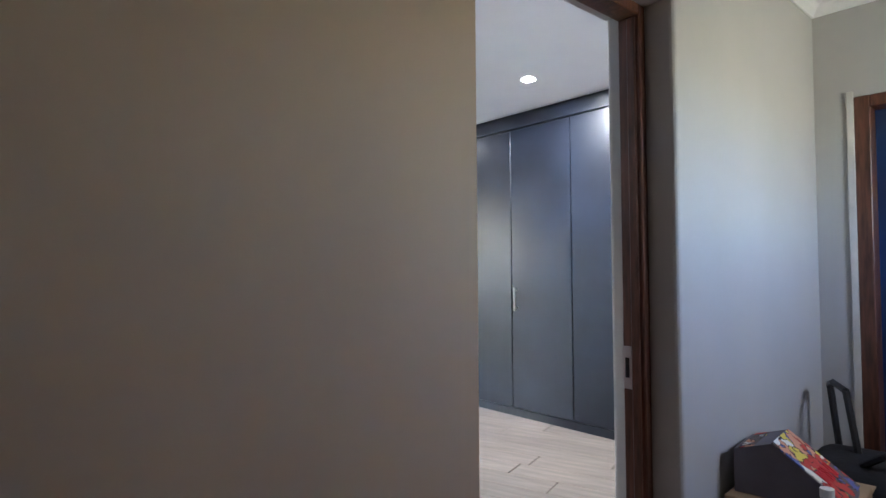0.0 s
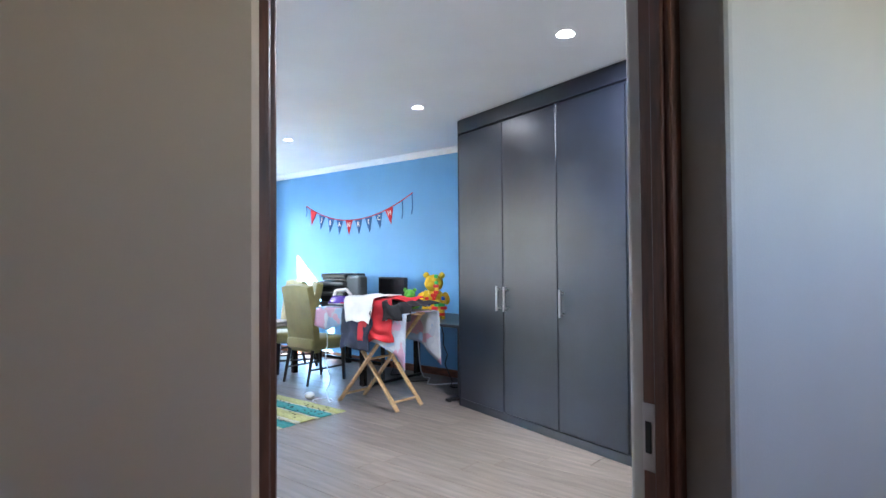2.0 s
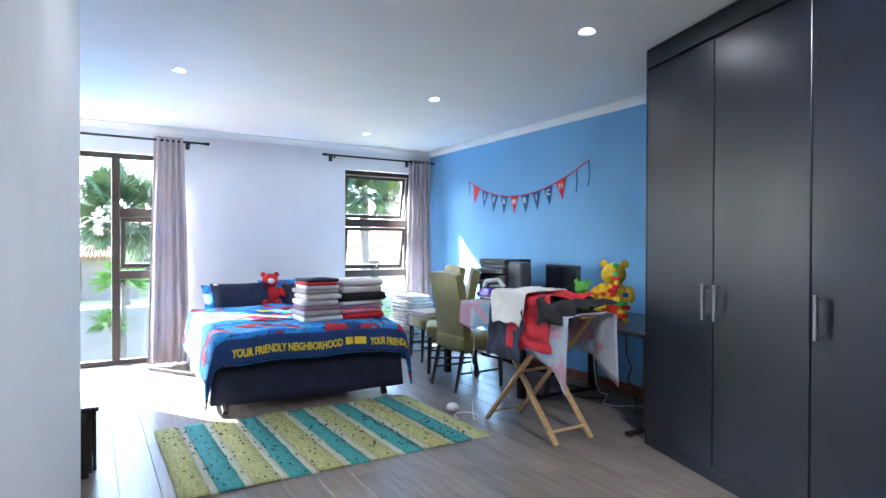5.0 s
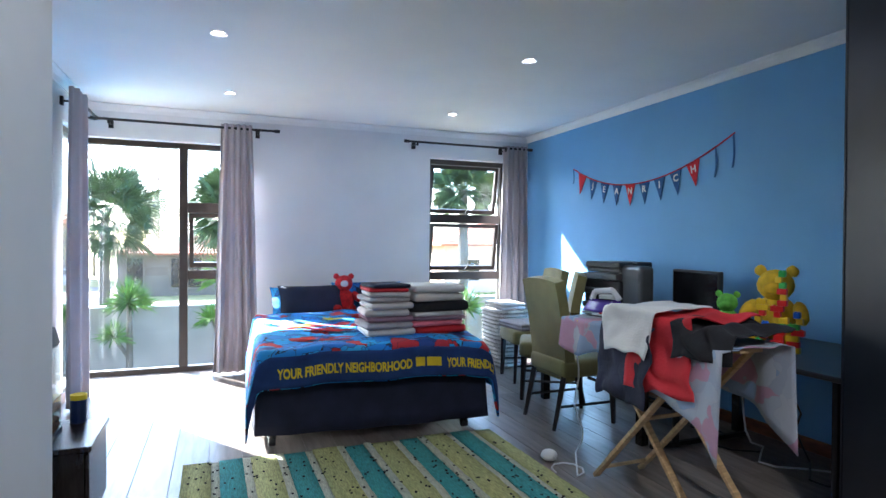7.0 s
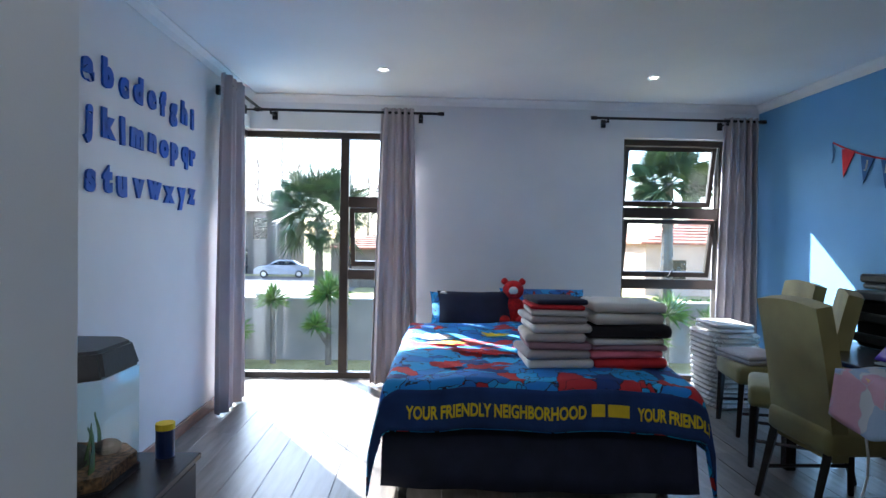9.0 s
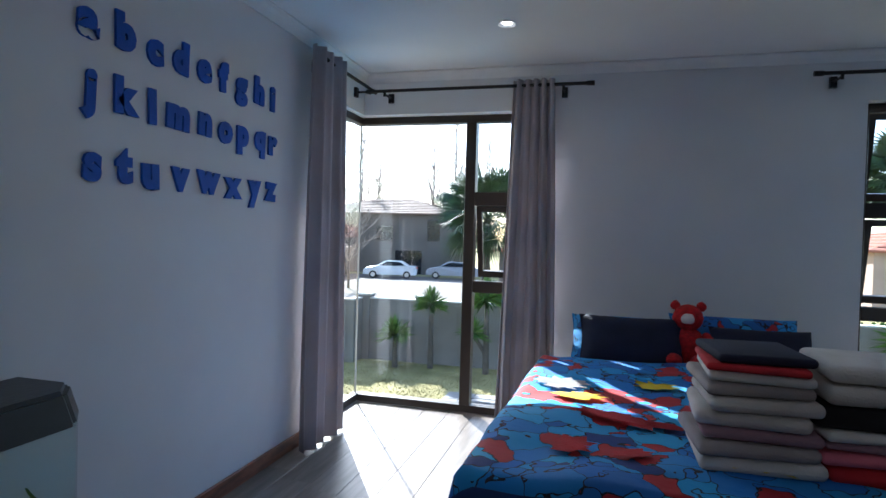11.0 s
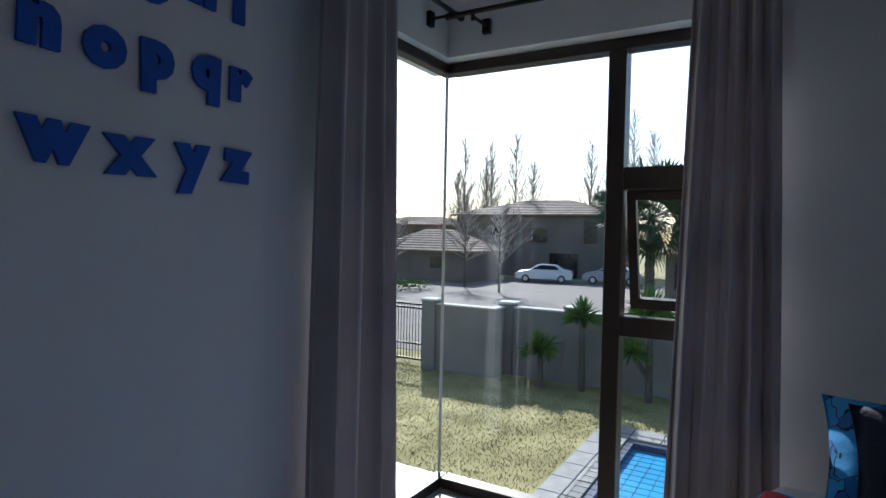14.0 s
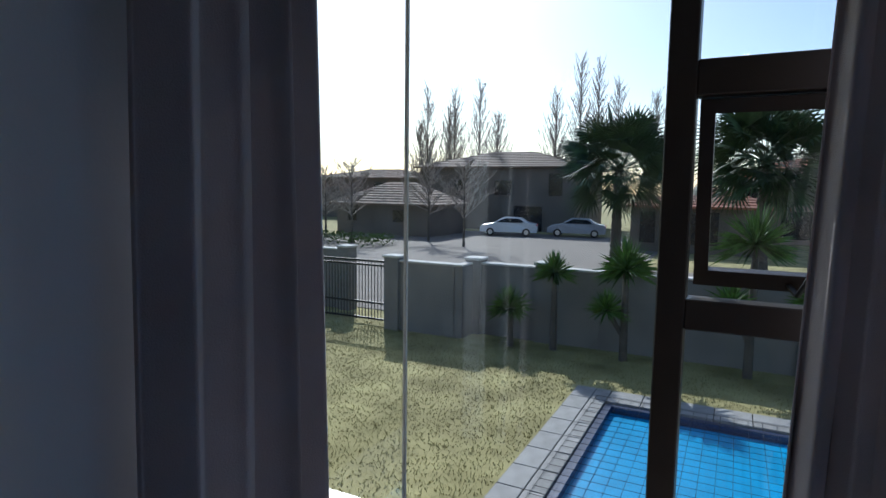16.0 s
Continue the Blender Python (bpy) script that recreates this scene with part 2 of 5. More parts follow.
nz_ = nt.nodes.new("ShaderNodeTexNoise")
nz_.inputs["Scale"].default_value, nz_.inputs["Detail"].default_value = 2.2, 2
nt.links.new(nz_.outputs["Fac"], rr_.inputs["Value"])
nt.links.new(rr_.outputs["Result"], nt.nodes["Principled BSDF"].inputs["Roughness"])

# ---- mesh helpers ----


def part(name, bm, material, parent=None, label="", smooth=False, at=None):
    me = bpy.data.meshes.new(name)
    bm.to_mesh(me)
    bm.free()
    me.materials.append(material)
    if smooth:
        me.shade_smooth()
    ob = new(name, me)
    if parent:
        ob.parent = parent
    if at is not None:
        ob.matrix_local = at
    if label:
        ob["label"] = label
    return ob


def thing(name, m, label, category, group="", kind=""):
    ob = new(name)
    ob.matrix_world = m
    return tagged(ob, label, category, group, kind)


def box(x0, x1, y0, y1, z0, z1, bevel=0.0, bm=None, m=None, seg=1):
    own = bmesh.new()
    bmesh.ops.create_cube(own, size=1)
    for v in own.verts:
        v.co = Vector(((x0 + x1) / 2 + v.co.x * (x1 - x0), (y0 + y1) / 2 + v.co.y * (y1 - y0), (z0 + z1) / 2 + v.co.z * (z1 - z0)))
    if bevel:
        bmesh.ops.bevel(own, geom=own.edges[:], offset=bevel, segments=seg, affect="EDGES", profile=0.5)
    return merge(own, bm, m)


def merge(own, bm=None, m=None):
    if m is not None:
        own.transform(m)
    if bm is None:
        return own
    me = bpy.data.meshes.new("tmp")
    own.to_mesh(me)
    own.free()
    bm.from_mesh(me)
    bpy.data.meshes.remove(me)
    return bm


def rod(a, b, r0, r1=None, seg=8, bm=None):
    """A tapered rod from a to b."""
    a, b = Vector(a), Vector(b)
    own = bmesh.new()
    bmesh.ops.create_cone(own, cap_ends=True, segments=seg, radius1=r0, radius2=r0 if r1 is None else r1, depth=(b - a).length)
    own.transform(Matrix.Translation((a + b) / 2) @ (b - a).to_track_quat("Z", "Y").to_matrix().to_4x4())
    return merge(own, bm)


def ball(c, r, bm=None, seg=12, m=None):
    own = bmesh.new()
    bmesh.ops.create_uvsphere(own, u_segments=seg, v_segments=max(6, seg * 2 // 3), radius=1)
    rr = r if isinstance(r, (tuple, list)) else (r, r, r)
    own.transform(Matrix.Translation(c) @ (m or Matrix()) @ Matrix.Diagonal((*rr, 1)))
    return merge(own, bm)


def sheet(nu, nv, fn, thick=0.0):
    """A grid surface fn(u, v), u and v from 0 to 1, given a thickness."""
    bm = bmesh.new()
    rows = [[bm.verts.new(fn(i / nu, j / nv)) for j in range(nv + 1)] for i in range(nu + 1)]
    for i in range(nu):
        for j in range(nv):
            bm.faces.new((rows[i][j], rows[i + 1][j], rows[i + 1][j + 1], rows[i][j + 1]))
    if thick:
        bmesh.ops.recalc_face_normals(bm, faces=bm.faces[:])
        bmesh.ops.solidify(bm, geom=bm.faces[:], thickness=thick)
    return bm


def tube(points, r, bm=None, seg=6):
    for a, b in zip(points[:-1], points[1:]):
        bm = rod(a, b, r, seg=seg, bm=bm)
    return bm


def text_bm(body, size, depth, bold=0.0):
    cu = bpy.data.curves.new("text", "FONT")
    cu.body, cu.size, cu.extrude, cu.offset, cu.resolution_u = body, size, depth, bold, 3
    ob = bpy.data.objects.new("text", cu)
    me = bpy.data.meshes.new_from_object(ob)
    bm = bmesh.new()
    bm.from_mesh(me)
    bpy.data.meshes.remove(me)
    bpy.data.objects.remove(ob)
    bpy.data.curves.remove(cu)
    return bm


def setting(name, bm, material, label, category, m=None):
    ob = part(name, bm, material)
    if m is not None:
        ob.matrix_world = m
    return tagged(ob, label, category, kind="structure")


# ---- large structure: the bedroom ----
# window wall x -7.85 (inside) to -8.12, blue wall y 5.63, letter wall y 0.75, ceiling 2.6
H = 2.6
E = pose(-0.673, 0.714, 0, 0, 0, -17.4)  # the entrance stands at an angle to the room
XI, XO, YL, YLO, YB = -7.85, -8.12, 0.777, 0.53, 5.48

floor_bm = box(-8.12, 1.9, -4.6, 5.9, -0.25, -0.012)
floor_ob = setting("floor", floor_bm, LAMI, "grey-brown laminate floor with long planks", "floor")
setting("ceiling", box(-8.3, 2.4, -4.8, 5.9, H, H + 0.2), CEIL, "smooth white painted ceiling", "ceiling")

bm = box(XO, XI, 2.25, 4.21, -0.3, H)
box(XO, XI, 5.20, YB, -0.3, H, bm=bm)
box(XO, XI, YLO, 2.25, 2.29, H, bm=bm)
box(XO, XI, 4.21, 5.20, 2.29, H, bm=bm)
setting("wall_west", bm, WALL, "pale painted wall with two tall windows", "wall")
bm = box(-7.08, -4.1, YLO, YL, -0.3, H)
box(XI + 0.001, -7.08, YLO, YL, 2.29, H, bm=bm)
setting("wall_south", bm, WALL, "white painted wall carrying the alphabet letters", "wall")
setting("wall_north", box(XO, 0.6, YB, YB + 0.25, -0.3, H), BLUE, "sky blue painted wall", "wall")
setting("wall_behind_wardrobe", box(-3.1, 0.4, 5.0, YB - 0.002, -0.1, H), WALL, "plain painted wall behind the wardrobe", "wall")
setting("wall_beside_wardrobe", box(3.16, 3.9, 0.0, 1.1, -0.1, H - 0.001), WALL, "plain painted wall beside the wardrobe", "wall", pose(-3.335, 4.515, 0, 0, 0, -17.2))
# entrance block, built in its own turned plan: corridor at x > 0, the room at x < -0.36
setting("wall_entrance", box(0, 3.33, -0.7, 0, -0.3, H, 0.006), WALL, "white painted wall along the entrance", "wall", pose(-4.27, 1.347, 0, 0, 0, -9.4))
# one wall plane in two colours, its change of light painted in
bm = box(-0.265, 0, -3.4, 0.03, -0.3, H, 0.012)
setting("wall_doorway", bm, HALL, "corridor wall ending at the doorway, warm shade put into its beige colour", "wall", E)
bm = box(-0.265, 0, 0.975, 3.9, -0.3, H, 0.018, seg=3)
box(-0.265, 0, 0.03, 0.975, 2.20, H, bm=bm)
setting("wall_doorway_far", bm, PALE, "corridor wall beyond the doorway, daylight put into its pale grey colour", "wall", E)
bm = box(0.0, 0.16, 2.45, 2.70, -0.3, H)
box(1.02, 1.9, 2.45, 2.70, -0.3, H, bm=bm)
box(0.16, 1.02, 2.45, 2.70, 2.09, H, bm=bm)
setting("wall_corridor_end", bm, PALE, "end wall of the corridor, daylight put into its pale grey colour", "wall", E)
# this side wall stays out of view; its opening is added for light
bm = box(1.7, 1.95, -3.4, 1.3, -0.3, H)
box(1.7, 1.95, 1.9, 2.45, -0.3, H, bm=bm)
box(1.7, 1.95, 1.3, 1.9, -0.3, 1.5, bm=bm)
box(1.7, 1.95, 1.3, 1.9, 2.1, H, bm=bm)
setting("wall_corridor_side", bm, HALL, "unseen beige corridor wall with an opening added to let light in", "wall", E)
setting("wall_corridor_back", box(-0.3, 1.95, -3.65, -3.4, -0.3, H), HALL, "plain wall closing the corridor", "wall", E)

# unseen fill lamp in the added opening, brightens the corridor
al = bpy.data.lights.new("corridor_fill", "AREA")
al.shape, al.size, al.size_y, al.energy, al.color = "RECTANGLE", 0.55, 0.55, 0.27, (1.0, 0.95, 0.90)
lamp = new("corridor_fill", al)
lamp.matrix_world = E @ look((1.8, 1.6, 1.8), (0, 1.9, 1.2))


def cornice(name, a, b, inward):
    """A coved cornice from a to b under the ceiling."""
    a, b, n = Vector(a), Vector(b), Vector(inward)
    prof = [(0.001, -0.085), (0.012, -0.085), (0.02, -0.07), (0.035, -0.045), (0.06, -0.024), (0.075, -0.018), (0.085, -0.012), (0.085, -0.001)]
    bm = bmesh.new()
    ends = []
    for p in (a, b):
        ends.append([bm.verts.new(p + n * s * 0.8 + Vector((0, 0, h * 0.75))) for s, h in prof] + [bm.verts.new(p + n * 0.001 + Vector((0, 0, -0.001)))])
    k = len(ends[0])
    for i in range(k):
        bm.faces.new((ends[0][i], ends[1][i], ends[1][(i + 1) % k], ends[0][(i + 1) % k]))
    bm.faces.new(ends[0])
    bm.faces.new(ends[1][::-1])
    bmesh.ops.recalc_face_normals(bm, faces=bm.faces[:])
    return setting(name, bm, CORN, "white coved plaster cornice", "cornice")


cornice("cornice_north", (XI, YB, H), (-3.08, YB, H), (0, -1, 0))
cornice("cornice_west", (XI, YL, H), (XI, YB, H), (1, 0, 0))
cornice("cornice_south", (-4.3, YL, H), (XI, YL, H), (0, 1, 0))
ea = [E @ Vector(p) for p in ((0, 0.0, H), (0, 2.45, H), (0.0, 2.45, H), (1.7, 2.45, H))]
cornice("cornice_corridor", E @ Vector((0, -3.4, H)), ea[1], E.to_3x3() @ Vector((1, 0, 0)))
cornice("cornice_corridor_end", ea[2], ea[3], E.to_3x3() @ Vector((0, -1, 0)))
for nm, (x0, x1, y0, y1) in (("north", (-7.84, -3.1, YB - 0.018, YB - 0.001)), ("south", (-7.08, -4.35, YL + 0.001, YL + 0.018)), ("west", (XI + 0.001, XI + 0.018, 2.25, 4.21))):
    setting("baseboard_" + nm, box(x0, x1, y0, y1, 0, 0.085, 0.004), SKIRT, "red-brown varnished wooden skirting board", "skirting board")

# ---- windows ----


def bar(name, win, x0, x1, y0, y1, z0, z1, material=ALU):
    return part(name, box(x0, x1, y0, y1, z0, z1, 0.004), material, win)


def sash(win, x, y0, y1, z0, z1, open_deg):
    """A top-hung sash with its pane and stay, pushed outwards at the bottom."""
    m = Matrix.Translation((x, 0, z1)) @ pose(0, 0, 0, 0, open_deg, 0)
    h = z1 - z0
    f = bmesh.new()
    for a in ((y0, y0 + 0.04, -h, 0), (y1 - 0.04, y1, -h, 0), (y0 + 0.04, y1 - 0.04, -0.04, 0), (y0 + 0.04, y1 - 0.04, -h, -h + 0.05)):
        box(-0.018, 0.018, *a, bm=f)
    fo = part("sash", f, ALU, win, at=m)
    part("pane", box(-0.003, 0.003, y0 + 0.04, y1 - 0.04, -h + 0.05, -0.04), GLASS, fo)
    yc = (y0 + y1) / 2
    part("stay_handle", tube([(0.02, yc, -h + 0.02), (0.07, yc + 0.02, -h + 0.01), (0.09, yc + 0.05, -h + 0.09)], 0.008), BLACKM, fo, "black window stay")


WX = -7.98
w1 = tagged(new("window_1"), "floor-length corner window in dark bronze aluminium frames", "window", kind="structure")
bar("sill_frame", w1, WX - 0.05, WX + 0.04, 0.731, 2.25, 0.0, 0.055)
bar("head_frame", w1, WX - 0.05, WX + 0.04, 0.731, 2.25, 2.235, 2.289)
bar("mullion", w1, WX - 0.055, WX + 0.045, 1.585, 1.665, 0.055, 2.235)
bar("side_frame", w1, WX - 0.05, WX + 0.04, 2.20, 2.25, 0.055, 2.235)
bar("transom", w1, WX - 0.045, WX + 0.04, 1.665, 2.20, 1.60, 1.70)
bar("transom", w1, WX - 0.045, WX + 0.04, 1.665, 2.20, 0.93, 1.02)
bar("sill_frame", w1, XO + 0.1, -7.13, 0.67, 0.73, 0.0, 0.055)
bar("head_frame", w1, XO + 0.1, -7.13, 0.67, 0.73, 2.235, 2.289)
bar("side_frame", w1, -7.13, -7.08, 0.67, 0.73, 0.055, 2.235)
part("pane", box(WX - 0.004, WX + 0.004, 0.705, 1.585, 0.055, 2.235), GLASS, w1)
part("pane", box(WX + 0.004, -7.13, 0.697, 0.703, 0.055, 2.235), GLASS, w1)
part("glass_joint", box(WX - 0.006, WX + 0.006, 0.694, 0.706, 0.055, 2.235), CAP, w1, "pale silicone joint between the corner panes")
part("pane", box(WX - 0.004, WX + 0.004, 1.665, 2.20, 1.70, 2.235), GLASS, w1)
part("pane", box(WX - 0.004, WX + 0.004, 1.665, 2.20, 0.055, 0.93), GLASS, w1)
sash(w1, WX, 1.675, 2.19, 1.03, 1.595, 14)
w2 = tagged(new("window_2"), "tall narrow window with two open top-hung sashes", "window", kind="structure")
for y0, y1 in ((4.21, 4.255), (5.155, 5.20)):
    bar("side_frame", w2, WX - 0.05, WX + 0.04, y0, y1, 0.055, 2.235)
bar("head_frame", w2, WX - 0.05, WX + 0.04, 4.21, 5.20, 2.235, 2.289)
bar("sill_frame", w2, WX - 0.05, WX + 0.04, 4.21, 5.20, 0.0, 0.055)
bar("transom", w2, WX - 0.045, WX + 0.04, 4.255, 5.155, 1.55, 1.65)
bar("transom", w2, WX - 0.045, WX + 0.04, 4.255, 5.155, 0.88, 0.97)
part("pane", box(WX - 0.004, WX + 0.004, 4.255, 5.155, 0.055, 0.88), GLASS, w2)
sash(w2, WX, 4.265, 5.145, 1.66, 2.23, 11)
sash(w2, WX, 4.265, 5.145, 0.98, 1.54, 11)

# ---- doors ----
d1 = tagged(new("door_1"), "brown wooden door frame of the bedroom", "door", kind="structure")
d1.matrix_world = E
for y0, y1 in ((0.032, 0.072), (0.933, 0.973)):
    part("jamb", box(-0.19, -0.105, y0, y1, 0, 2.20, 0.004), FRAME, d1)
    part("door_stop", box(-0.15, -0.12, y0 - 0.012 if y0 > 0.5 else y0 + 0.02, y1 - 0.02 if y0 > 0.5 else y1 + 0.012, 0, 2.155, 0.003), FRAME, d1)
part("head", box(-0.19, -0.105, 0.072, 0.933, 2.16, 2.20, 0.004), FRAME, d1)
part("strike_plate", box(-0.187, -0.155, 0.929, 0.9325, 0.84, 0.99, 0.001), STEEL, d1, "steel strike plate")
# black piece laid on the plate as the shade inside its slot
part("strike_slot_shade", box(-0.178, -0.163, 0.927, 0.9285, 0.88, 0.95), GAP, d1)
leafm = pose(-0.86, 0.86, 0, 0, 0, 162)
leaf = thing("door_leaf", leafm, "dark varnished wooden door standing open, papers taped on it", "door")
LW = 0.87
for a in ((0.0, 0.11, 0.01, 2.05), (LW - 0.11, LW, 0.01, 2.05), (0.11, LW - 0.11, 1.93, 2.05), (0.11, LW - 0.11, 0.01, 0.22), (0.11, LW - 0.11, 0.90, 1.05)):
    part("stile" if a[3] - a[2] > 1 else "rail", box(a[0], a[1], -0.02, 0.02, a[2], a[3], 0.003), LEAF, leaf)
for z0, z1 in ((0.22, 0.90), (1.05, 1.93)):
    part("panel", box(0.11, LW - 0.11, -0.008, 0.008, z0, z1), LEAF, leaf)
for sgn in (-1, 1):
    hnd = part("handle", tube([(LW - 0.06, sgn * 0.02, 1.0), (LW - 0.06, sgn * 0.07, 1.0), (LW - 0.10, sgn * 0.075, 1.0), (LW - 0.18, sgn * 0.07, 0.995)], 0.010), STEEL, leaf, "steel lever handle")
    part("rose", box(LW - 0.085, LW - 0.035, sgn * 0.021 - 0.003, sgn * 0.021 + 0.003, 0.85, 1.06, 0.002), STEEL, leaf)
part("key", tube([(LW - 0.06, -0.03, 0.91), (LW - 0.06, -0.05, 0.9), (LW - 0.06, -0.052, 0.78)], 0.004), BLACKM, leaf, "dark key on a cord")
for i, (px, pz, w, h) in enumerate(((0.30, 1.62, 0.30, 0.42), (0.52, 1.30, 0.30, 0.40), (0.22, 1.18, 0.26, 0.36), (0.60, 1.75, 0.22, 0.26))):
    def curl(u, v, px=px, pz=pz, w=w, h=h, i=i):
        return (px + w * (u - 0.5), -0.024 - 0.012 * math.sin(3 * v + i) ** 2 - 0.008 * u, pz + h * (v - 0.5))
    po = part("paper_sheet", sheet(6, 8, curl, 0.001), PAPER, leaf, "curling paper drawing taped to the door")

d2 = tagged(new("door_2"), "dark red-brown door frame with a deep blue door", "door", kind="structure")
d2.matrix_world = E
part("architrave", box(0.14, 0.17, 2.436, 2.449, 0, 2.12, 0.003), CAP, d2)
for x0, x1 in ((0.17, 0.235), (0.955, 1.02)):
    part("jamb", box(x0, x1, 2.44, 2.59, 0, 2.09, 0.004), FRAME, d2)
part("head", box(0.235, 0.955, 2.44, 2.59, 2.03, 2.09, 0.004), FRAME, d2)
part("door_panel", box(0.235, 0.955, 2.54, 2.58, 0.0, 2.03), mat("deep_blue_paint", (0.01, 0.03, 0.11), 0.5), d2, "deep blue door panel")

# ---- wardrobe ----
ward = thing("wardrobe", pose(-3.335, 4.515, 0, 0, 0, -17.2), "tall built-in wardrobe with dark navy glossy doors and steel handles", "wardrobe")
WN, WD = 5, 0.627
part("carcass", box(0.0, WN * WD + 0.01, 0.022, 0.66, 0.0, 2.595), WARD, ward)
part("plinth", box(0.0, WN * WD + 0.01, 0.004, 0.02, 0.0, 0.065, 0.002), WARD, ward)
part("fascia", box(0.0, WN * WD + 0.01, -0.004, 0.02, 2.47, 2.594, 0.003), WARD, ward)
part("side_panel", box(-0.012, -0.001, 0.0, 0.66, 0.0, 2.594, 0.002), WARD, ward)
for i in range(WN):
    dd = part("door", box(0.004 + i * WD, (i + 1) * WD - 0.003, 0.0, 0.02, 0.07, 2.455, 0.003), WARD, ward)
    hx = (i + 1) * WD - 0.03 if i in (0, 3) else i * WD + 0.065
    hb = tube([(hx, -0.042, 0.90), (hx, -0.042, 1.10)], 0.011)
    for hz in (0.925, 1.075):
        rod((hx, 0.0, hz), (hx, -0.042, hz), 0.008, bm=hb)
    part("handle", hb, STEEL, dd, "brushed steel bar handle")

# ---- downlights ----


def downlight(x, y, lit):
    d = thing("downlight", pose(x, y, H), "small round recessed ceiling downlight, " + ("brightly lit" if lit else "faintly lit"), "ceiling light", "ceiling downlights")
    own = bmesh.new()
    bmesh.ops.create_cone(own, cap_ends=False, segments=24, radius1=0.052, radius2=0.040, depth=0.012)
    own.transform(Matrix.Translation((0, 0, -0.007)))
    part("rim", own, WHITEP, d)
    part("bulb", rod((0, 0, -0.006), (0, 0, -0.002), 0.028, seg=20), LIT if lit else DIM, d)
    ld = bpy.data.lights.new("downlight_lamp", "AREA")
    ld.shape, ld.size, ld.energy, ld.color = "DISK", 0.045, 2.6 if lit else 0.15, (1.0, 0.97, 0.94)
    lo = new("downlight_lamp", ld)
    lo.matrix_world = pose(x, y, H - 0.015)


for dx, dy, lit in ((-5.44, 1.95, 0), (-5.18, 3.98, 0), (-6.96, 4.12, 0), (-6.94, 2.04, 0), (-3.75, 1.78, 0), (-3.30, 3.93, 0), (-1.615, 3.315, 1)):
    downlight(dx, dy, lit)

# ---- curtains and rods ----


def curtain(name, p0, p1, z0, z1, folds, depth, label, flare=1.0, side=(0, 1)):
    """A pleated curtain from p0 to p1 in plan; flare widens its foot."""
    a, b = Vector((*p0, 0)), Vector((*p1, 0))
    mid, along = (a + b) / 2, b - a
    nrm = Vector((-along.y, along.x, 0)).normalized()

    def f(u, v):
        w = 1 + (flare - 1) * (1 - v)
        ph = u * folds * 2 * math.pi + 0.5 * math.sin(3 * v + u * 5)
        amp = depth * (0.75 + 0.35 * math.sin(u * 9 + 1.3)) * (1 - 0.25 * v)
        p = mid + along * ((u - 0.5) * w + 0.012 * math.sin(ph * 2 + v * 2)) + nrm * (amp * math.sin(ph))
        return (p.x, p.y, z0 + (z1 - z0) * v)
    c = thing(name, Matrix(), label, "curtain", "curtains")
    part("cloth", sheet(folds * 12, 14, f, 0.004), CURT, c, smooth=True)
    return c


curtain("curtain", (-6.79, 0.915), (-7.20, 0.915), 0.02, 2.50, 4, 0.045, "long lilac-grey pleated curtain drawn beside the corner window", 1.25)
curtain("curtain", (-7.69, 1.97), (-7.69, 2.26), 0.02, 2.47, 5, 0.045, "long lilac-grey pleated curtain drawn beside the bed", 1.45)
curtain("curtain", (-7.69, 5.08), (-7.69, 5.38), 0.02, 2.46, 5, 0.05, "long lilac-grey pleated curtain in the corner by the blue wall", 1.3)


def curtain_rod(a, b, brackets, wall, ends=(True, True)):
    r = thing("curtain_rod", Matrix(), "black metal curtain rod on wall brackets", "curtain rod", "curtain rods")
    part("pole", rod(a, b, 0.012, seg=12), BLACKM, r)
    d = (Vector(b) - Vector(a)).normalized()
    for p, s, on in ((a, -1, ends[0]), (b, 1, ends[1])):
        if on:
            part("finial", rod(Vector(p) - d * s * 0.002, Vector(p) + d * s * 0.05, 0.017, seg=12), BLACKM, r)
    for t in brackets:
        p = Vector(a).lerp(Vector(b), t)
        br = rod(p - Vector((0, 0, 0.022)), p + Vector(wall) - Vector((0, 0, 0.022)), 0.008)
        rod(p - Vector((0, 0, 0.04)), p - Vector((0, 0, 0.005)), 0.010, bm=br)
        box(-0.02, 0.02, -0.02, 0.02, -0.035, 0.035, m=Matrix.Translation(p + Vector(wall) * 0.97 - Vector((0, 0, 0.022))), bm=br)
        part("bracket", br, BLACKM, r)


RX = -7.69
curtain_rod((RX, 0.91, 2.432), (RX, 2.48, 2.43), (0.06, 0.90), (XI - RX, 0, 0))
curtain_rod((-6.96, 0.90, 2.445), (-7.72, 0.90, 2.445), (0.05, 0.92), (0, YL - 0.90, 0))
curtain_rod((RX, 3.90, 2.43), (RX, 5.40, 2.43), (0.07, 0.8), (XI - RX, 0, 0))

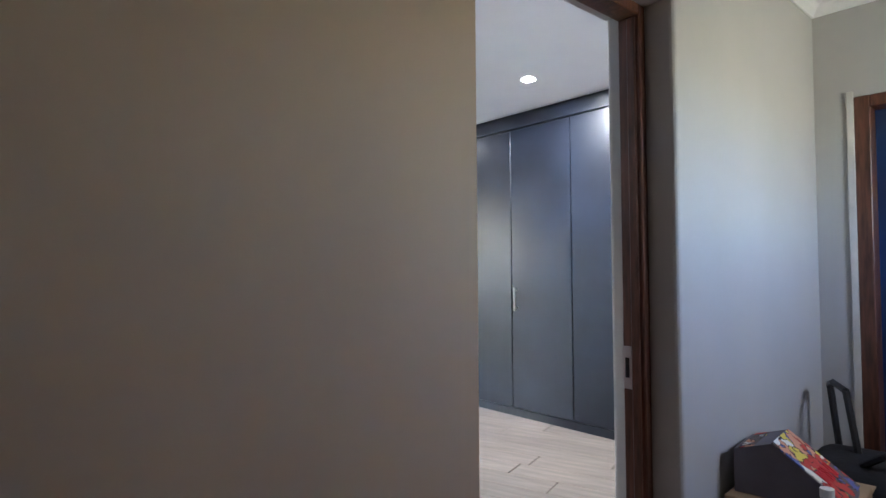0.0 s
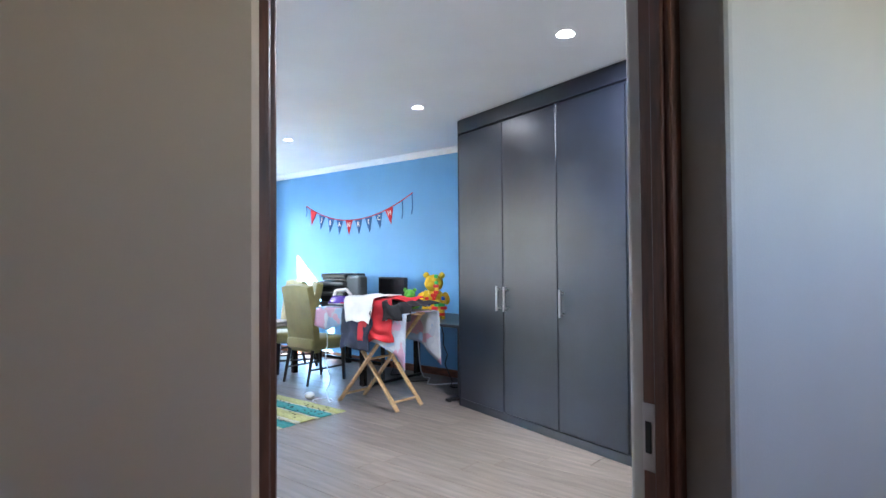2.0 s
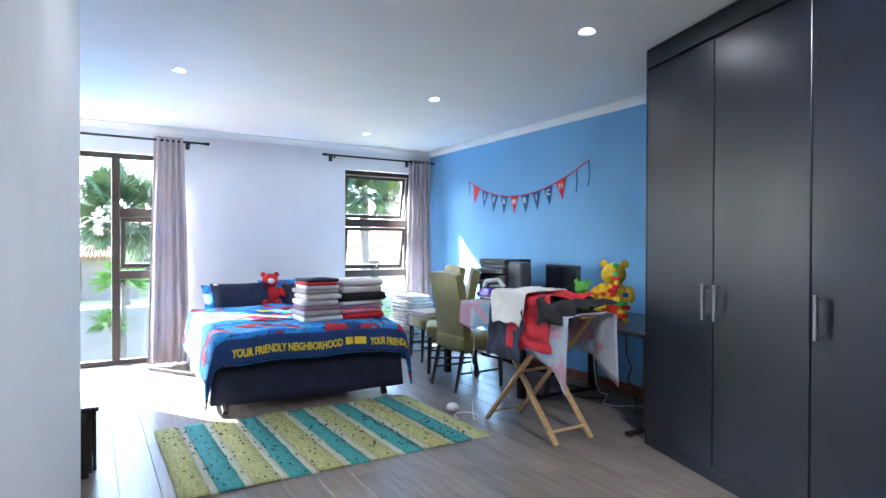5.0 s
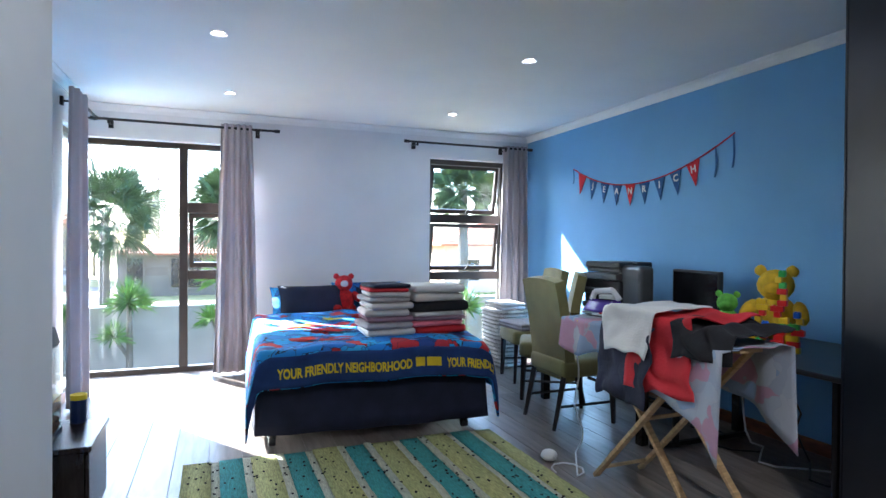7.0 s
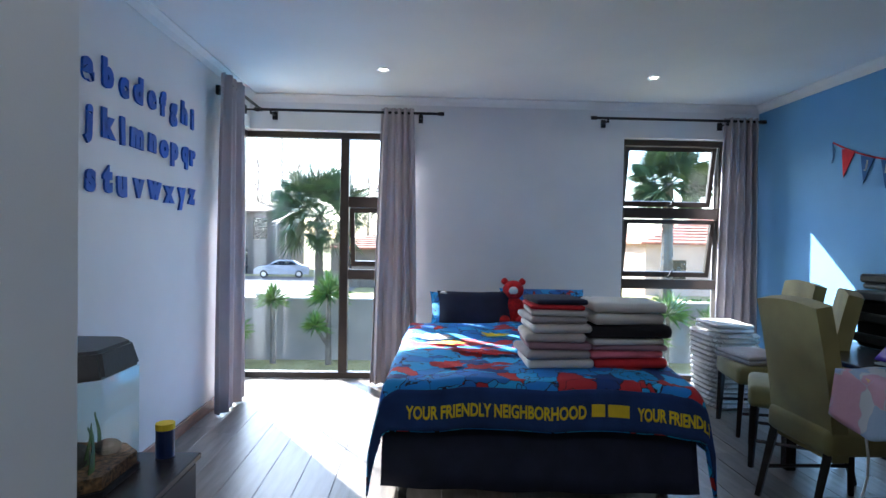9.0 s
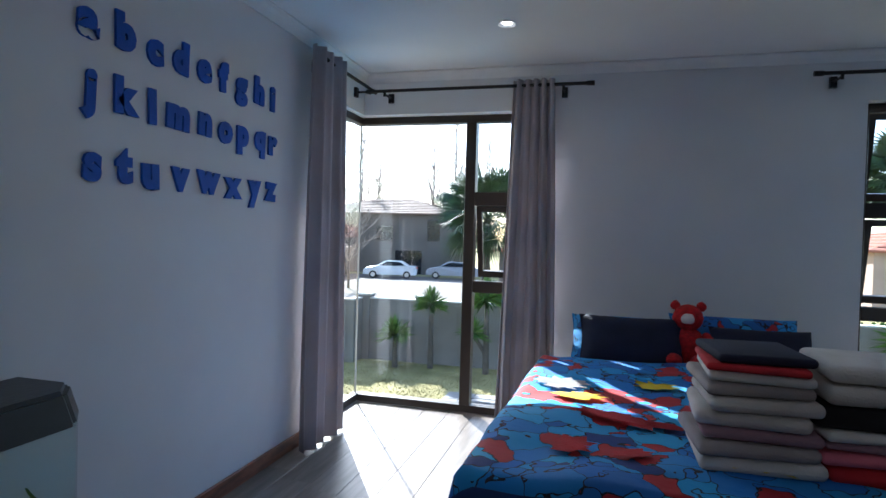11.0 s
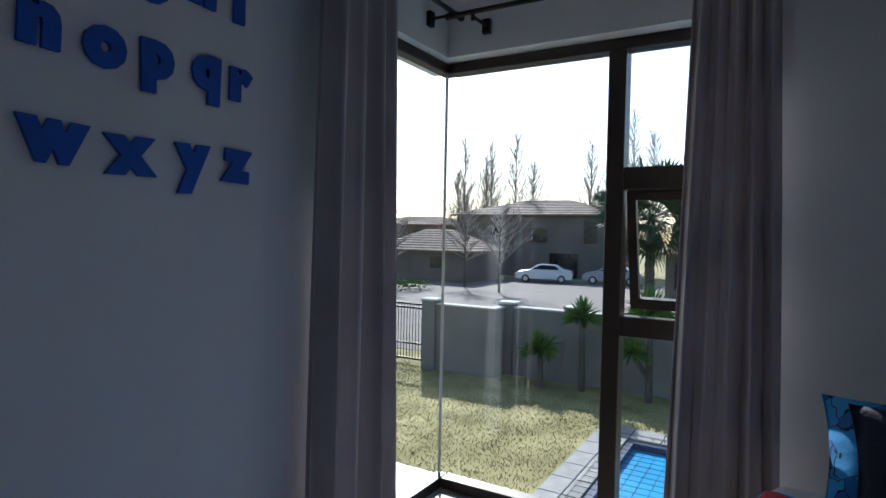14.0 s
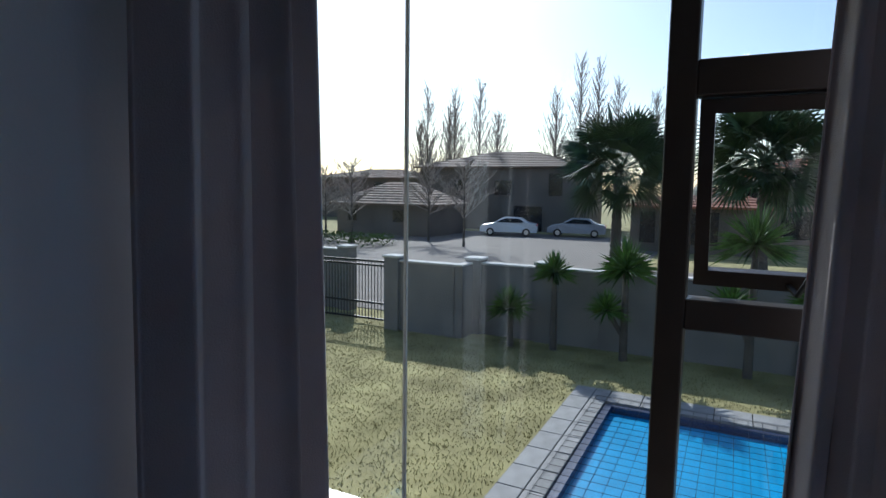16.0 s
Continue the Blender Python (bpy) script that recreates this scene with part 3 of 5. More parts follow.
# ---- alphabet letters on the south wall ----
ROWS_ABC = (("abcdefghi", 2.052, (-5.295, -5.47, -5.625, -5.775, -5.935, -6.08, -6.225, -6.385, -6.52)),
            ("jklmnopqr", 1.805, (-5.30, -5.48, -5.615, -5.765, -5.945, -6.10, -6.245, -6.40, -6.53)),
            ("stuvwxyz", 1.535, (-5.32, -5.47, -5.61, -5.785, -5.975, -6.17, -6.36, -6.515)))
for row, zb, centres in ROWS_ABC:
    for k, (c, cx) in enumerate(zip(row, centres)):
        bm = text_bm(c, 0.178, 0.006, 0.013)
        xs = [v.co.x for v in bm.verts]
        bm.transform(Matrix.Translation((-(min(xs) + max(xs)) / 2, 0, 0)))
        ob = part("wall_letter", bm, LETTER)
        ob.matrix_world = pose(cx, YL + 0.007, zb + 0.006 * math.sin(k * 2.1), 90, 2.5 * math.sin(k * 1.7 + zb), 180)
        tagged(ob, "blue foam lowercase letter %s stuck on the wall" % c, "wall letter", "alphabet letters")

# ---- bunting on the blue wall ----
bunt = thing("bunting", pose(-0.06, YB - 0.004, 0.05) @ Matrix.Scale(0.961, 4), "red and blue felt bunting with letters, strung on the blue wall", "bunting")


def string_z(x):
    t = (x + 7.06) / 2.14
    return 2.14 + 0.03 * t - 1.15 * t * (1 - t) * (1 - 0.12 * t) if 0 <= t <= 1 else 2.1


pts = [(-7.06 + 2.14 * i / 24, -0.004, string_z(-7.06 + 2.14 * i / 24)) for i in range(25)]
part("string", tube(pts, 0.006, seg=5), RED, bunt)
NAME = "JEANRICH"
for i in range(9):
    x = -6.89 + i * 0.194
    z = string_z(x)
    red = i in (0, 4, 8)
    if i in (0, 8):
        hw, hh = 0.075, 0.21
    else:
        hw, hh = 0.07, 0.20
    fl = bmesh.new()
    slope = math.atan((string_z(x + 0.05) - string_z(x - 0.05)) / 0.1)
    vs = [(-hw, 0), (hw, 0), (0, -hh)]
    fr = [fl.verts.new((a, -0.006, b)) for a, b in vs]
    bk = [fl.verts.new((a, -0.001, b)) for a, b in vs]
    fl.faces.new(fr)
    fl.faces.new(bk[::-1])
    for q in range(3):
        fl.faces.new((fr[q], bk[q], bk[(q + 1) % 3], fr[(q + 1) % 3]))
    bmesh.ops.recalc_face_normals(fl, faces=fl.faces[:])
    fo = part("flag", fl, RED if red else FLAGB, bunt, "red felt pennant" if red else "blue felt pennant", at=pose(x, 0, z, 0, -math.degrees(slope) * 0.6, 0))
    if i >= 1:
        tb = text_bm(NAME[i - 1], 0.085, 0.001, 0.002)
        xs = [v.co.x for v in tb.verts]
        tb.transform(Matrix.Translation((-(min(xs) + max(xs)) / 2, 0, 0)))
        part("letter", tb, WHITEC, fo, at=pose(0, -0.008, -0.09, 90, 0, 0))
for x, l in ((-7.06, 0.16), (-5.10, 0.24), (-4.93, 0.26)):
    part("ribbon", sheet(2, 8, lambda u, v, x=x, l=l: (x + 0.018 * (u - 0.5) + 0.01 * math.sin(4 * v), -0.006 - 0.004 * math.sin(6 * v), string_z(x) - l * v), 0.001), FLAGB, bunt, "hanging ribbon end")

# ---- bed ----
bed = thing("bed", pose(-6.43, 2.98, 0, 0, 0, -2.5), "double bed with a dark navy valance on castor feet", "bed")
part("base", box(-1.03, 1.03, -0.74, 0.78, 0.13, 0.40, 0.015), WHITEC, bed)
part("mattress", box(-1.03, 1.03, -0.74, 0.78, 0.405, 0.575, 0.05, seg=3), WHITEC, bed, smooth=True)


def skirt_fn(u, v):
    per = [(-1.0, -0.76), (1.045, -0.76), (1.045, 0.80), (-1.0, 0.80)]
    s = u * 3
    k = min(2, int(s))
    a, b = per[k], per[k + 1]
    t = s - k
    x, y = a[0] + (b[0] - a[0]) * t, a[1] + (b[1] - a[1]) * t
    w = 0.01 * math.sin(u * 70) * (1 - v)
    out = 1 + (0.02 + w) * (1 - v)
    return (x * out, 0.02 + (y - 0.02) * out, 0.085 + 0.012 * math.sin(u * 9) + 0.33 * v)


part("valance", sheet(90, 4, skirt_fn, 0.004), NAVY, bed, smooth=True)
for fx, fy in ((1.0, -0.66), (1.0, 0.66), (-0.95, -0.66), (-0.95, 0.66)):
    ft = part("foot", rod((fx, fy, 0.03), (fx, fy, 0.13), 0.022, 0.04, 12), BLACKP, bed)
    part("castor", rod((fx - 0.0, fy - 0.02, 0.03), (fx, fy + 0.02, 0.03), 0.03, seg=14), BLACKP, ft)

duvet = thing("duvet", pose(-6.43, 2.98, 0, 0, 0, -2.5), "bright blue and red comic-print duvet spread over the bed", "duvet")


def duvet_fn(u, v):
    """u across the bed, v from head to foot."""
    hw, top = 0.73, 0.645
    s = (u - 0.5) * 2
    q = v * 2.12
    x = -0.75 + min(q, 1.86)
    over = max(0.0, q - 1.86)
    side = max(0.0, abs(s) * 1.10 - hw)
    y = math.copysign(min(abs(s) * 1.10, hw), s) + 0.02
    puff = 0.022 * noise.noise((x * 2.3, s * 3.1, 0.4)) + 0.012 * noise.noise((x * 6, s * 7, 2.0))
    z = top + puff
    drop = 0.0
    if side > 0:
        y += math.copysign(min(side, 0.05) * 0.8 + side * 0.20, s)
        drop = max(0, side - 0.02) * 0.95
    if over > 0:
        x += min(over, 0.05) * 0.7 + over * 0.10 + 0.012 * math.sin(s * 11)
        drop = max(drop, max(0, over - 0.02) * 0.98, (over + side) * 0.84 if side > 0 else 0)
    return (x, y, z - drop - 0.03 * abs(s) ** 3)


part("cover", sheet(64, 60, duvet_fn, 0.018), PRINTC, duvet, smooth=True)


def band_fn(u, v):
    a = duvet_fn(0.02 + 0.96 * u, 0.905 + 0.093 * v)
    return (a[0] + 0.010, a[1], a[2] + 0.004)


part("band", sheet(60, 8, band_fn, 0.003), BAND, duvet, "navy border band with yellow lettering", smooth=True)


def band_text(body, y0, width):
    bm = text_bm(body, 0.085, 0.0015, 0.0025)
    xs = [v.co.x for v in bm.verts]
    lo, wd = min(xs), max(xs) - min(xs)
    for v in bm.verts:
        p = v.co.copy()
        yy = y0 + (p.x - lo) / wd * width
        u = 0.5 + (yy - 0.02) / 1.10 / 2
        q = 0.955 - (p.y - 0.03) / 2.12
        c = duvet_fn(u, q)
        v.co = Vector((c[0] + 0.019 + p.z, yy if abs(yy - 0.02) < 0.73 else c[1], c[2] + 0.004))
    return bm


part("lettering", band_text("YOUR FRIENDLY NEIGHBORHOOD", -0.64, 0.86), YELLOW, duvet, "yellow printed capital lettering")
part("lettering", band_text("YOUR FRIENDLY", 0.47, 0.36), YELLOW, duvet, "yellow printed capital lettering")


def strip_on_band(y0, y1):
    return sheet(10, 2, lambda u, v: tuple(Vector(duvet_fn(0.5 + (y0 + (y1 - y0) * u - 0.02) / 2.20, 0.938 + 0.028 * v)) + Vector((0.02, 0, 0.004))), 0.001)


part("print_bar", strip_on_band(0.245, 0.31), YELLOW, duvet)
part("print_bar", strip_on_band(0.325, 0.43), YELLOW, duvet)
# printed comic bursts and figures reduced to plain splashes
rs = random.Random(4)
for k, (bx, by, r, m_) in enumerate(((0.80, -0.42, 0.15, RED), (0.83, -0.22, 0.10, RED), (0.82, 0.16, 0.15, YELLOW), (0.80, 0.62, 0.14, RED), (0.45, -0.25, 0.22, RED), (0.25, 0.2, 0.2, RED), (0.15, -0.45, 0.12, YELLOW), (-0.15, -0.1, 0.12, YELLOW), (-0.05, -0.55, 0.14, WHITEC), (0.5, 0.35, 0.17, RED), (-0.3, 0.25, 0.2, RED))):
    spl = bmesh.new()
    ring = []
    for j in range(22):
        a = 2 * math.pi * j / 22
        rr = r * (rs.uniform(0.55, 1.0) if j % 2 else rs.uniform(0.85, 1.15)) * (1.0 if m_ is not RED else 0.75 + 0.35 * math.cos(2 * a + k))
        px, py = bx + rr * 0.62 * math.cos(a), by + rr * math.sin(a)
        c = duvet_fn(0.5 + (py - 0.02) / 2.20, min(0.98, (px + 0.75) / 2.12))
        ring.append(spl.verts.new((c[0], c[1], c[2] + 0.016)))
    spl.faces.new(ring)
    bmesh.ops.solidify(spl, geom=spl.faces[:], thickness=0.003)
    part("print_patch", spl, m_, duvet)


def cushion(name, m, w, h, d, material, label):
    def f(u, v):
        a, b = (u - 0.5) * 2, (v - 0.5) * 2
        k = max(0.0, (1 - a * a) * (1 - b * b)) ** 0.45
        return (a * w / 2 * (1 - 0.06 * (1 - b * b)), b * h / 2 * (1 - 0.06 * (1 - a * a)), k * d / 2 + 0.008 * noise.noise((a * 2, b * 2, w)))
    bm = sheet(16, 16, f)
    low = sheet(16, 16, lambda u, v: (f(u, v)[0], f(u, v)[1], -f(u, v)[2]))
    bm = merge(low, bm)
    bmesh.ops.remove_doubles(bm, verts=bm.verts[:], dist=0.002)
    bmesh.ops.recalc_face_normals(bm, faces=bm.faces[:])
    o = thing(name, m, label, "pillow", "pillows on the bed")
    part("cover", bm, material, o, smooth=True)
    return o


cushion("pillow", pose(-7.50, 2.75, 0.705, 48, 0, 90), 0.64, 0.40, 0.18, PILLOWC, "blue comic-print pillow leaning on the wall")
cushion("pillow", pose(-7.33, 2.80, 0.74, 58, 0, 92), 0.62, 0.34, 0.14, NAVY, "dark navy pillow standing on the bed")
cushion("pillow", pose(-7.52, 3.42, 0.73, 50, 0, 88), 0.75, 0.42, 0.18, PILLOWC, "blue comic-print pillow behind the red bear")
cushion("pillow", pose(-7.28, 3.52, 0.72, 55, 0, 90), 0.55, 0.34, 0.14, NAVY, "dark navy pillow on the window side of the bed")


def plush(name, m, material, label, s=1.0, ears="round", muzzle=None):
    bm = ball((0, 0, 0.16), (0.10, 0.12, 0.14))
    ball((0.02, 0, 0.36), (0.09, 0.105, 0.095), bm)
    for sy in (-1, 1):
        ball((0.0, sy * 0.085, 0.445), (0.02, 0.035, 0.035), bm, 8)
        ball((0.06, sy * 0.14, 0.20), (0.10, 0.04, 0.045), bm, 10, pose(0, 0, 0, 0, 35, sy * 20))
        ball((0.14, sy * 0.08, 0.05), (0.12, 0.055, 0.055), bm, 10)
    ball((0.105, 0, 0.345), (0.045, 0.055, 0.04), bm, 10)
    for v in bm.verts:
        v.co += Vector((noise.noise(v.co * 40), noise.noise(v.co * 40 + Vector((9, 0, 0))), noise.noise(v.co * 40 + Vector((0, 9, 0))))) * 0.006
    ob = part(name, bm, material, smooth=True)
    if muzzle:
        ob.data.materials.append(muzzle)
        for p in ob.data.polygons:
            if p.center.x > 0.125 and abs(p.center.y) < 0.06 and p.center.z > 0.31:
                p.material_index = 1
    ob.matrix_world = m @ Matrix.Scale(s, 4)
    return tagged(ob, label, "plush toy")


plush("teddy_bear", pose(-7.38, 3.13, 0.59, 0, -10, -8), PLUSHR, "fluffy red teddy bear with a white muzzle sitting against the pillows", 0.86, muzzle=WHITEC)
plush("plush_toy", pose(-4.12, 5.08, 0.722, 0, 0, -60), PLUSHY, "large yellow plush toy sitting on the desk", 0.98)
plush("plush_toy", pose(-4.40, 5.0, 0.722, 0, 0, -60), PLUSHG, "small green plush toy on the desk", 0.62)

# ---- folded laundry on the bed ----


def folded(m, w, d, h, material, label, layers=3):
    o = thing("folded_towel", m, label, "folded laundry", "folded laundry on the bed")
    for k in range(layers):
        hh = h / layers
        bm = box(-w / 2 + 0.004 * (k % 2), w / 2 - 0.006 * (k % 2), -d / 2, d / 2, k * hh + 0.001, (k + 1) * hh, min(hh * 0.46, 0.03), seg=3)
        for v in bm.verts:
            v.co.z += 0.012 * noise.noise((v.co.x * 9, v.co.y * 9, m.translation.z * 10 + k)) 
            v.co.x += 0.008 * noise.noise((v.co.y * 7, v.co.z * 30, k))
        part("fold", bm, material, o, smooth=True)


z = 0.650
for k, (m_, h, lab) in enumerate(((WHITEC, 0.05, "white"), (GREYC, 0.045, "grey"), (MAUVE, 0.04, "mauve"), (TOWEL, 0.05, "cream"), (TOWEL, 0.045, "cream"), (GREYC, 0.04, "grey"), (WHITEC, 0.035, "white"), (RED, 0.025, "dark red"), (NAVY, 0.03, "navy patterned"))):
    folded(pose(-5.70 + 0.01 * math.sin(k * 2), 3.085 + 0.012 * math.cos(k * 3), z, 0, 0, 4 * math.sin(k * 1.7)), 0.34, 0.36 - 0.01 * k, h, m_, lab + " towel folded flat in a tall stack", 1)
    z += h + 0.001
z = 0.650
for k, (m_, h, lab) in enumerate(((RED, 0.055, "red"), (PINK, 0.04, "pink patterned"), (MAUVE, 0.03, "mauve"), (WHITEC, 0.03, "white patterned"), (BLACKC, 0.075, "black"), (TOWEL, 0.06, "cream"), (WHITEC, 0.055, "white"))):
    folded(pose(-5.72, 3.465 + 0.015 * math.cos(k * 3), z, 0, 0, 5 * math.sin(k * 2.7)), 0.34, 0.40 if k != 4 else 0.46, h, m_, lab + " cloth folded in the second stack", 1)
    z += h + 0.001

# ---- rug ----
rug = thing("rug", pose(-4.63, 2.75, 0.0, 0, 0, 0.5), "woven rag rug striped in turquoise and pale yellow-green", "rug")
RUGY = mat("yellow_rag_weave", (0.50, 0.50, 0.20), 0.95, vary=0.25, scale=25, bump=0.8, bump_scale=60, stretch=(1, 6, 1))
RUGT = mat("turquoise_rag_weave", (0.07, 0.34, 0.33), 0.95, vary=0.25, scale=25, bump=0.8, bump_scale=60, stretch=(1, 6, 1))
RUGW = mat("cream_rag_weave", (0.55, 0.56, 0.42), 0.95, vary=0.2, scale=25, bump=0.8, bump_scale=60, stretch=(1, 6, 1))
cols = [RUGY, RUGW, RUGT, RUGW]
yy, k = -0.98, 0
ws = {RUGY: 0.15, RUGW: 0.045, RUGT: 0.13}
while yy < 0.98:
    w = ws[cols[k % 4]]
    y1 = min(yy + w, 0.99)

    def rf(u, v, a=yy, b=y1):
        y = a + (b - a) * v
        return (-0.64 + 1.28 * u, y + 0.006 * noise.noise((u * 9, 0, 1)), 0.004 + 0.003 * noise.noise((u * 14, y * 14, 0)))
    part("stripe", sheet(24, 2, rf, 0.009), cols[k % 4], rug, smooth=True)
    yy, k = y1, k + 1
fl = bmesh.new()
rr = random.Random(3)
for k in range(260):
    a, b = rr.uniform(-0.62, 0.62), rr.uniform(-0.95, 0.95)
    box(-0.006, 0.006, -0.004, 0.004, 0, 0.006, m=pose(a, b, 0.012, 0, 0, rr.uniform(0, 180)), bm=fl)
part("fleck", fl, BLACKC, rug, "dark flecks of woven thread")["kind"] = "stuff"

# ---- chairs ----


def dining_chair(m, label):
    c = thing("dining_chair", m, label, "chair", "upholstered dining chairs")
    part("seat", box(-0.235, 0.235, -0.24, 0.24, 0.36, 0.49, 0.035, seg=3), OLIVE, c, smooth=True)

    def bf(u, v):
        zz = 0.34 + 0.72 * v
        return ((u - 0.5) * 0.46 * (1 + 0.0 * v), -0.21 - 0.10 * v ** 1.6, zz - 0.02 * (2 * u - 1) ** 2 * v)
    part("backrest", sheet(8, 10, bf, 0.075), OLIVE, c, smooth=False)
    for sx in (-1, 1):
        part("leg", rod((sx * 0.20, 0.20, 0.37), (sx * 0.205, 0.215, 0.0), 0.026, 0.017, 4), LEGD, c)
        part("leg", rod((sx * 0.20, -0.21, 0.37), (sx * 0.205, -0.29, 0.0), 0.026, 0.017, 4), LEGD, c)
        part("stretcher", rod((sx * 0.20, 0.2, 0.16), (sx * 0.20, -0.24, 0.16), 0.010, seg=4), LEGD, c)
    return c


ch = dining_chair(pose(-5.295, 4.44, 0), "olive suede dining chair with dark legs, pushed to the table")
copy_thing(ch, pose(-6.56, 4.79, 0, 0, 0, 170))["label"] = "olive suede dining chair holding folded laundry on its seat"
copy_thing(ch, pose(-5.95, 4.62, 0, 0, 0, 150))["label"] = "olive suede dining chair turned away from the table"

# ---- table, desk and what stands on them ----
tab = thing("dining_table", pose(-5.25, 4.96, 0), "dark brown wooden table against the blue wall", "table")
part("tabletop", box(-0.68, 0.62, -0.48, 0.48, 0.715, 0.745, 0.006), TABLE, tab)
for sx, sy in ((-1, -1), (-1, 1), (1, -1), (1, 1)):
    part("leg", box(sx * 0.60 - 0.03, sx * 0.60 + 0.03, sy * 0.42 - 0.03, sy * 0.42 + 0.03, 0, 0.715, 0.004), TABLE, tab)
part("stretcher", box(-0.57, 0.57, -0.02, 0.02, 0.14, 0.17, 0.003), TABLE, tab)
desk = thing("computer_desk", pose(-3.95, 4.93, 0), "black desk on dark metal legs with T-shaped feet", "desk")
part("desktop", box(-0.68, 0.66, -0.40, 0.52, 0.695, 0.722, 0.012, seg=2), BLACKP, desk)
for sx in (-0.58, 0.46):
    lg = part("leg", rod((sx, -0.22, 0.03), (sx, -0.22, 0.70), 0.022, seg=10), BLACKM, desk)
    part("foot", box(sx - 0.02, sx + 0.02, -0.42, 0.38, 0.012, 0.04, 0.006), BLACKM, lg)
    for fy in (-0.38, 0.34):
        part("castor", rod((sx - 0.012, fy, 0.014), (sx + 0.012, fy, 0.014), 0.014, seg=10), BLACKP, lg)
pr = thing("printer", pose(-5.62, 5.10, 0.746, 0, 0, 4), "black office printer with paper trays on the table", "printer")
part("body", box(-0.22, 0.22, -0.18, 0.18, 0.0, 0.27, 0.02, seg=2), BLACKP, pr)
for z0 in (0.03, 0.15, 0.275):
    part("tray", box(-0.21, 0.21, -0.215, 0.17, z0, z0 + 0.05, 0.008), GREYP, pr)
part("lid", box(-0.20, 0.20, -0.17, 0.17, 0.335, 0.37, 0.012), GREYP, pr)
part("scanner", box(-0.21, 0.21, -0.18, 0.18, 0.37, 0.42, 0.012), BLACKP, pr)
cs = thing("grey_case", pose(-5.28, 5.00, 0.746, 0, 0, -14), "upright dark grey plastic case beside the printer", "case")
part("shell", box(-0.19, 0.19, -0.06, 0.06, 0.0, 0.40, 0.03, seg=3), GREYP, cs)
part("grip", tube([(-0.05, 0, 0.395), (-0.04, 0, 0.42), (0.04, 0, 0.42), (0.05, 0, 0.395)], 0.008), BLACKP, cs)
cup = thing("white_container", pose(-5.33, 4.78, 0.746), "plain white plastic container on the table", "container")
part("tub", rod((0, 0, 0), (0, 0, 0.17), 0.055, 0.07, 20), WHITEP, cup)
mon = thing("monitor", pose(-4.86, 5.20, 0.746, 0, 0, -6), "black flat computer monitor on the table", "monitor")
part("casing", box(-0.25, 0.25, -0.02, 0.02, 0.08, 0.38, 0.008), BLACKP, mon)
part("screen", box(-0.232, 0.232, -0.0225, -0.0205, 0.10, 0.362), mat("dark_screen", (0.01, 0.01, 0.012), 0.12), mon)
part("stand", box(-0.03, 0.03, -0.01, 0.02, 0.01, 0.10, 0.004), BLACKP, mon)
part("foot", box(-0.12, 0.12, -0.08, 0.08, 0.0, 0.012, 0.004), BLACKP, mon)
lam = thing("desk_lamp", pose(-3.55, 5.2, 0.722), "black desk lamp with a round metal shade", "desk lamp")
part("base", rod((0, 0, 0), (0, 0, 0.025), 0.09, 0.08, 20), BLACKM, lam)
part("arm", tube([(0, 0, 0.02), (0.02, 0.02, 0.30), (-0.05, -0.02, 0.52)], 0.010), BLACKM, lam)
own = bmesh.new()
bmesh.ops.create_uvsphere(own, u_segments=20, v_segments=10, radius=0.115)
bmesh.ops.delete(own, geom=[v for v in own.verts if v.co.z < -0.02], context="VERTS")
bmesh.ops.solidify(own, geom=own.faces[:], thickness=0.004)
sh = part("shade", own, BLACKM, lam, at=pose(-0.08, -0.05, 0.54, -75, 35, 0), smooth=True)
part("bulb", ball((0, 0, 0.02), 0.03), WHITEP, sh)
# block towers
BC = [mat("toy_red", (0.65, 0.02, 0.02), 0.3), mat("toy_yellow", (0.75, 0.5, 0.02), 0.3), mat("toy_blue", (0.02, 0.12, 0.55), 0.3), mat("toy_green", (0.06, 0.42, 0.08), 0.3)]
tow = thing("toy_block_tower", pose(-3.90, 4.84, 0.722, 0, 0, 20), "tall tower of coloured plastic toy blocks", "toy blocks")
rb = random.Random(9)
for col, (ox, oy, n) in enumerate(((0, 0, 14), (-0.10, 0.02, 9), (0.07, 0.03, 7))):
    for k in range(n):
        jx = rb.uniform(-0.02, 0.02)
        wd = rb.choice((0.032, 0.048, 0.064))
        bb = box(ox + jx - wd / 2, ox + jx + wd / 2, oy - 0.016, oy + 0.016, k * 0.032, k * 0.032 + 0.0315, 0.002)
        for sx in (-0.25, 0.25):
            rod((ox + jx + sx * wd, oy, k * 0.032 + 0.031), (ox + jx + sx * wd, oy, k * 0.032 + 0.037), 0.007, seg=6, bm=bb)
        part("block", bb, BC[rb.randrange(4)], tow)

# ---- ironing board ----
iron = thing("ironing_board", pose(-3.955, 4.11, 0), "wooden ironing board on crossed pine legs under a pale cloth", "ironing board")
IZ = 0.865


def board_fn(u, v):
    x = -0.64 + 1.14 * u
    hw = 0.19 * min(1.0, 0.35 + 2.0 * (1 - u) ** 0.8) if u > 0.72 else 0.19
    return (x, (v - 0.5) * 2 * hw, IZ)


part("board", sheet(20, 4, board_fn, 0.02), PINE, iron)


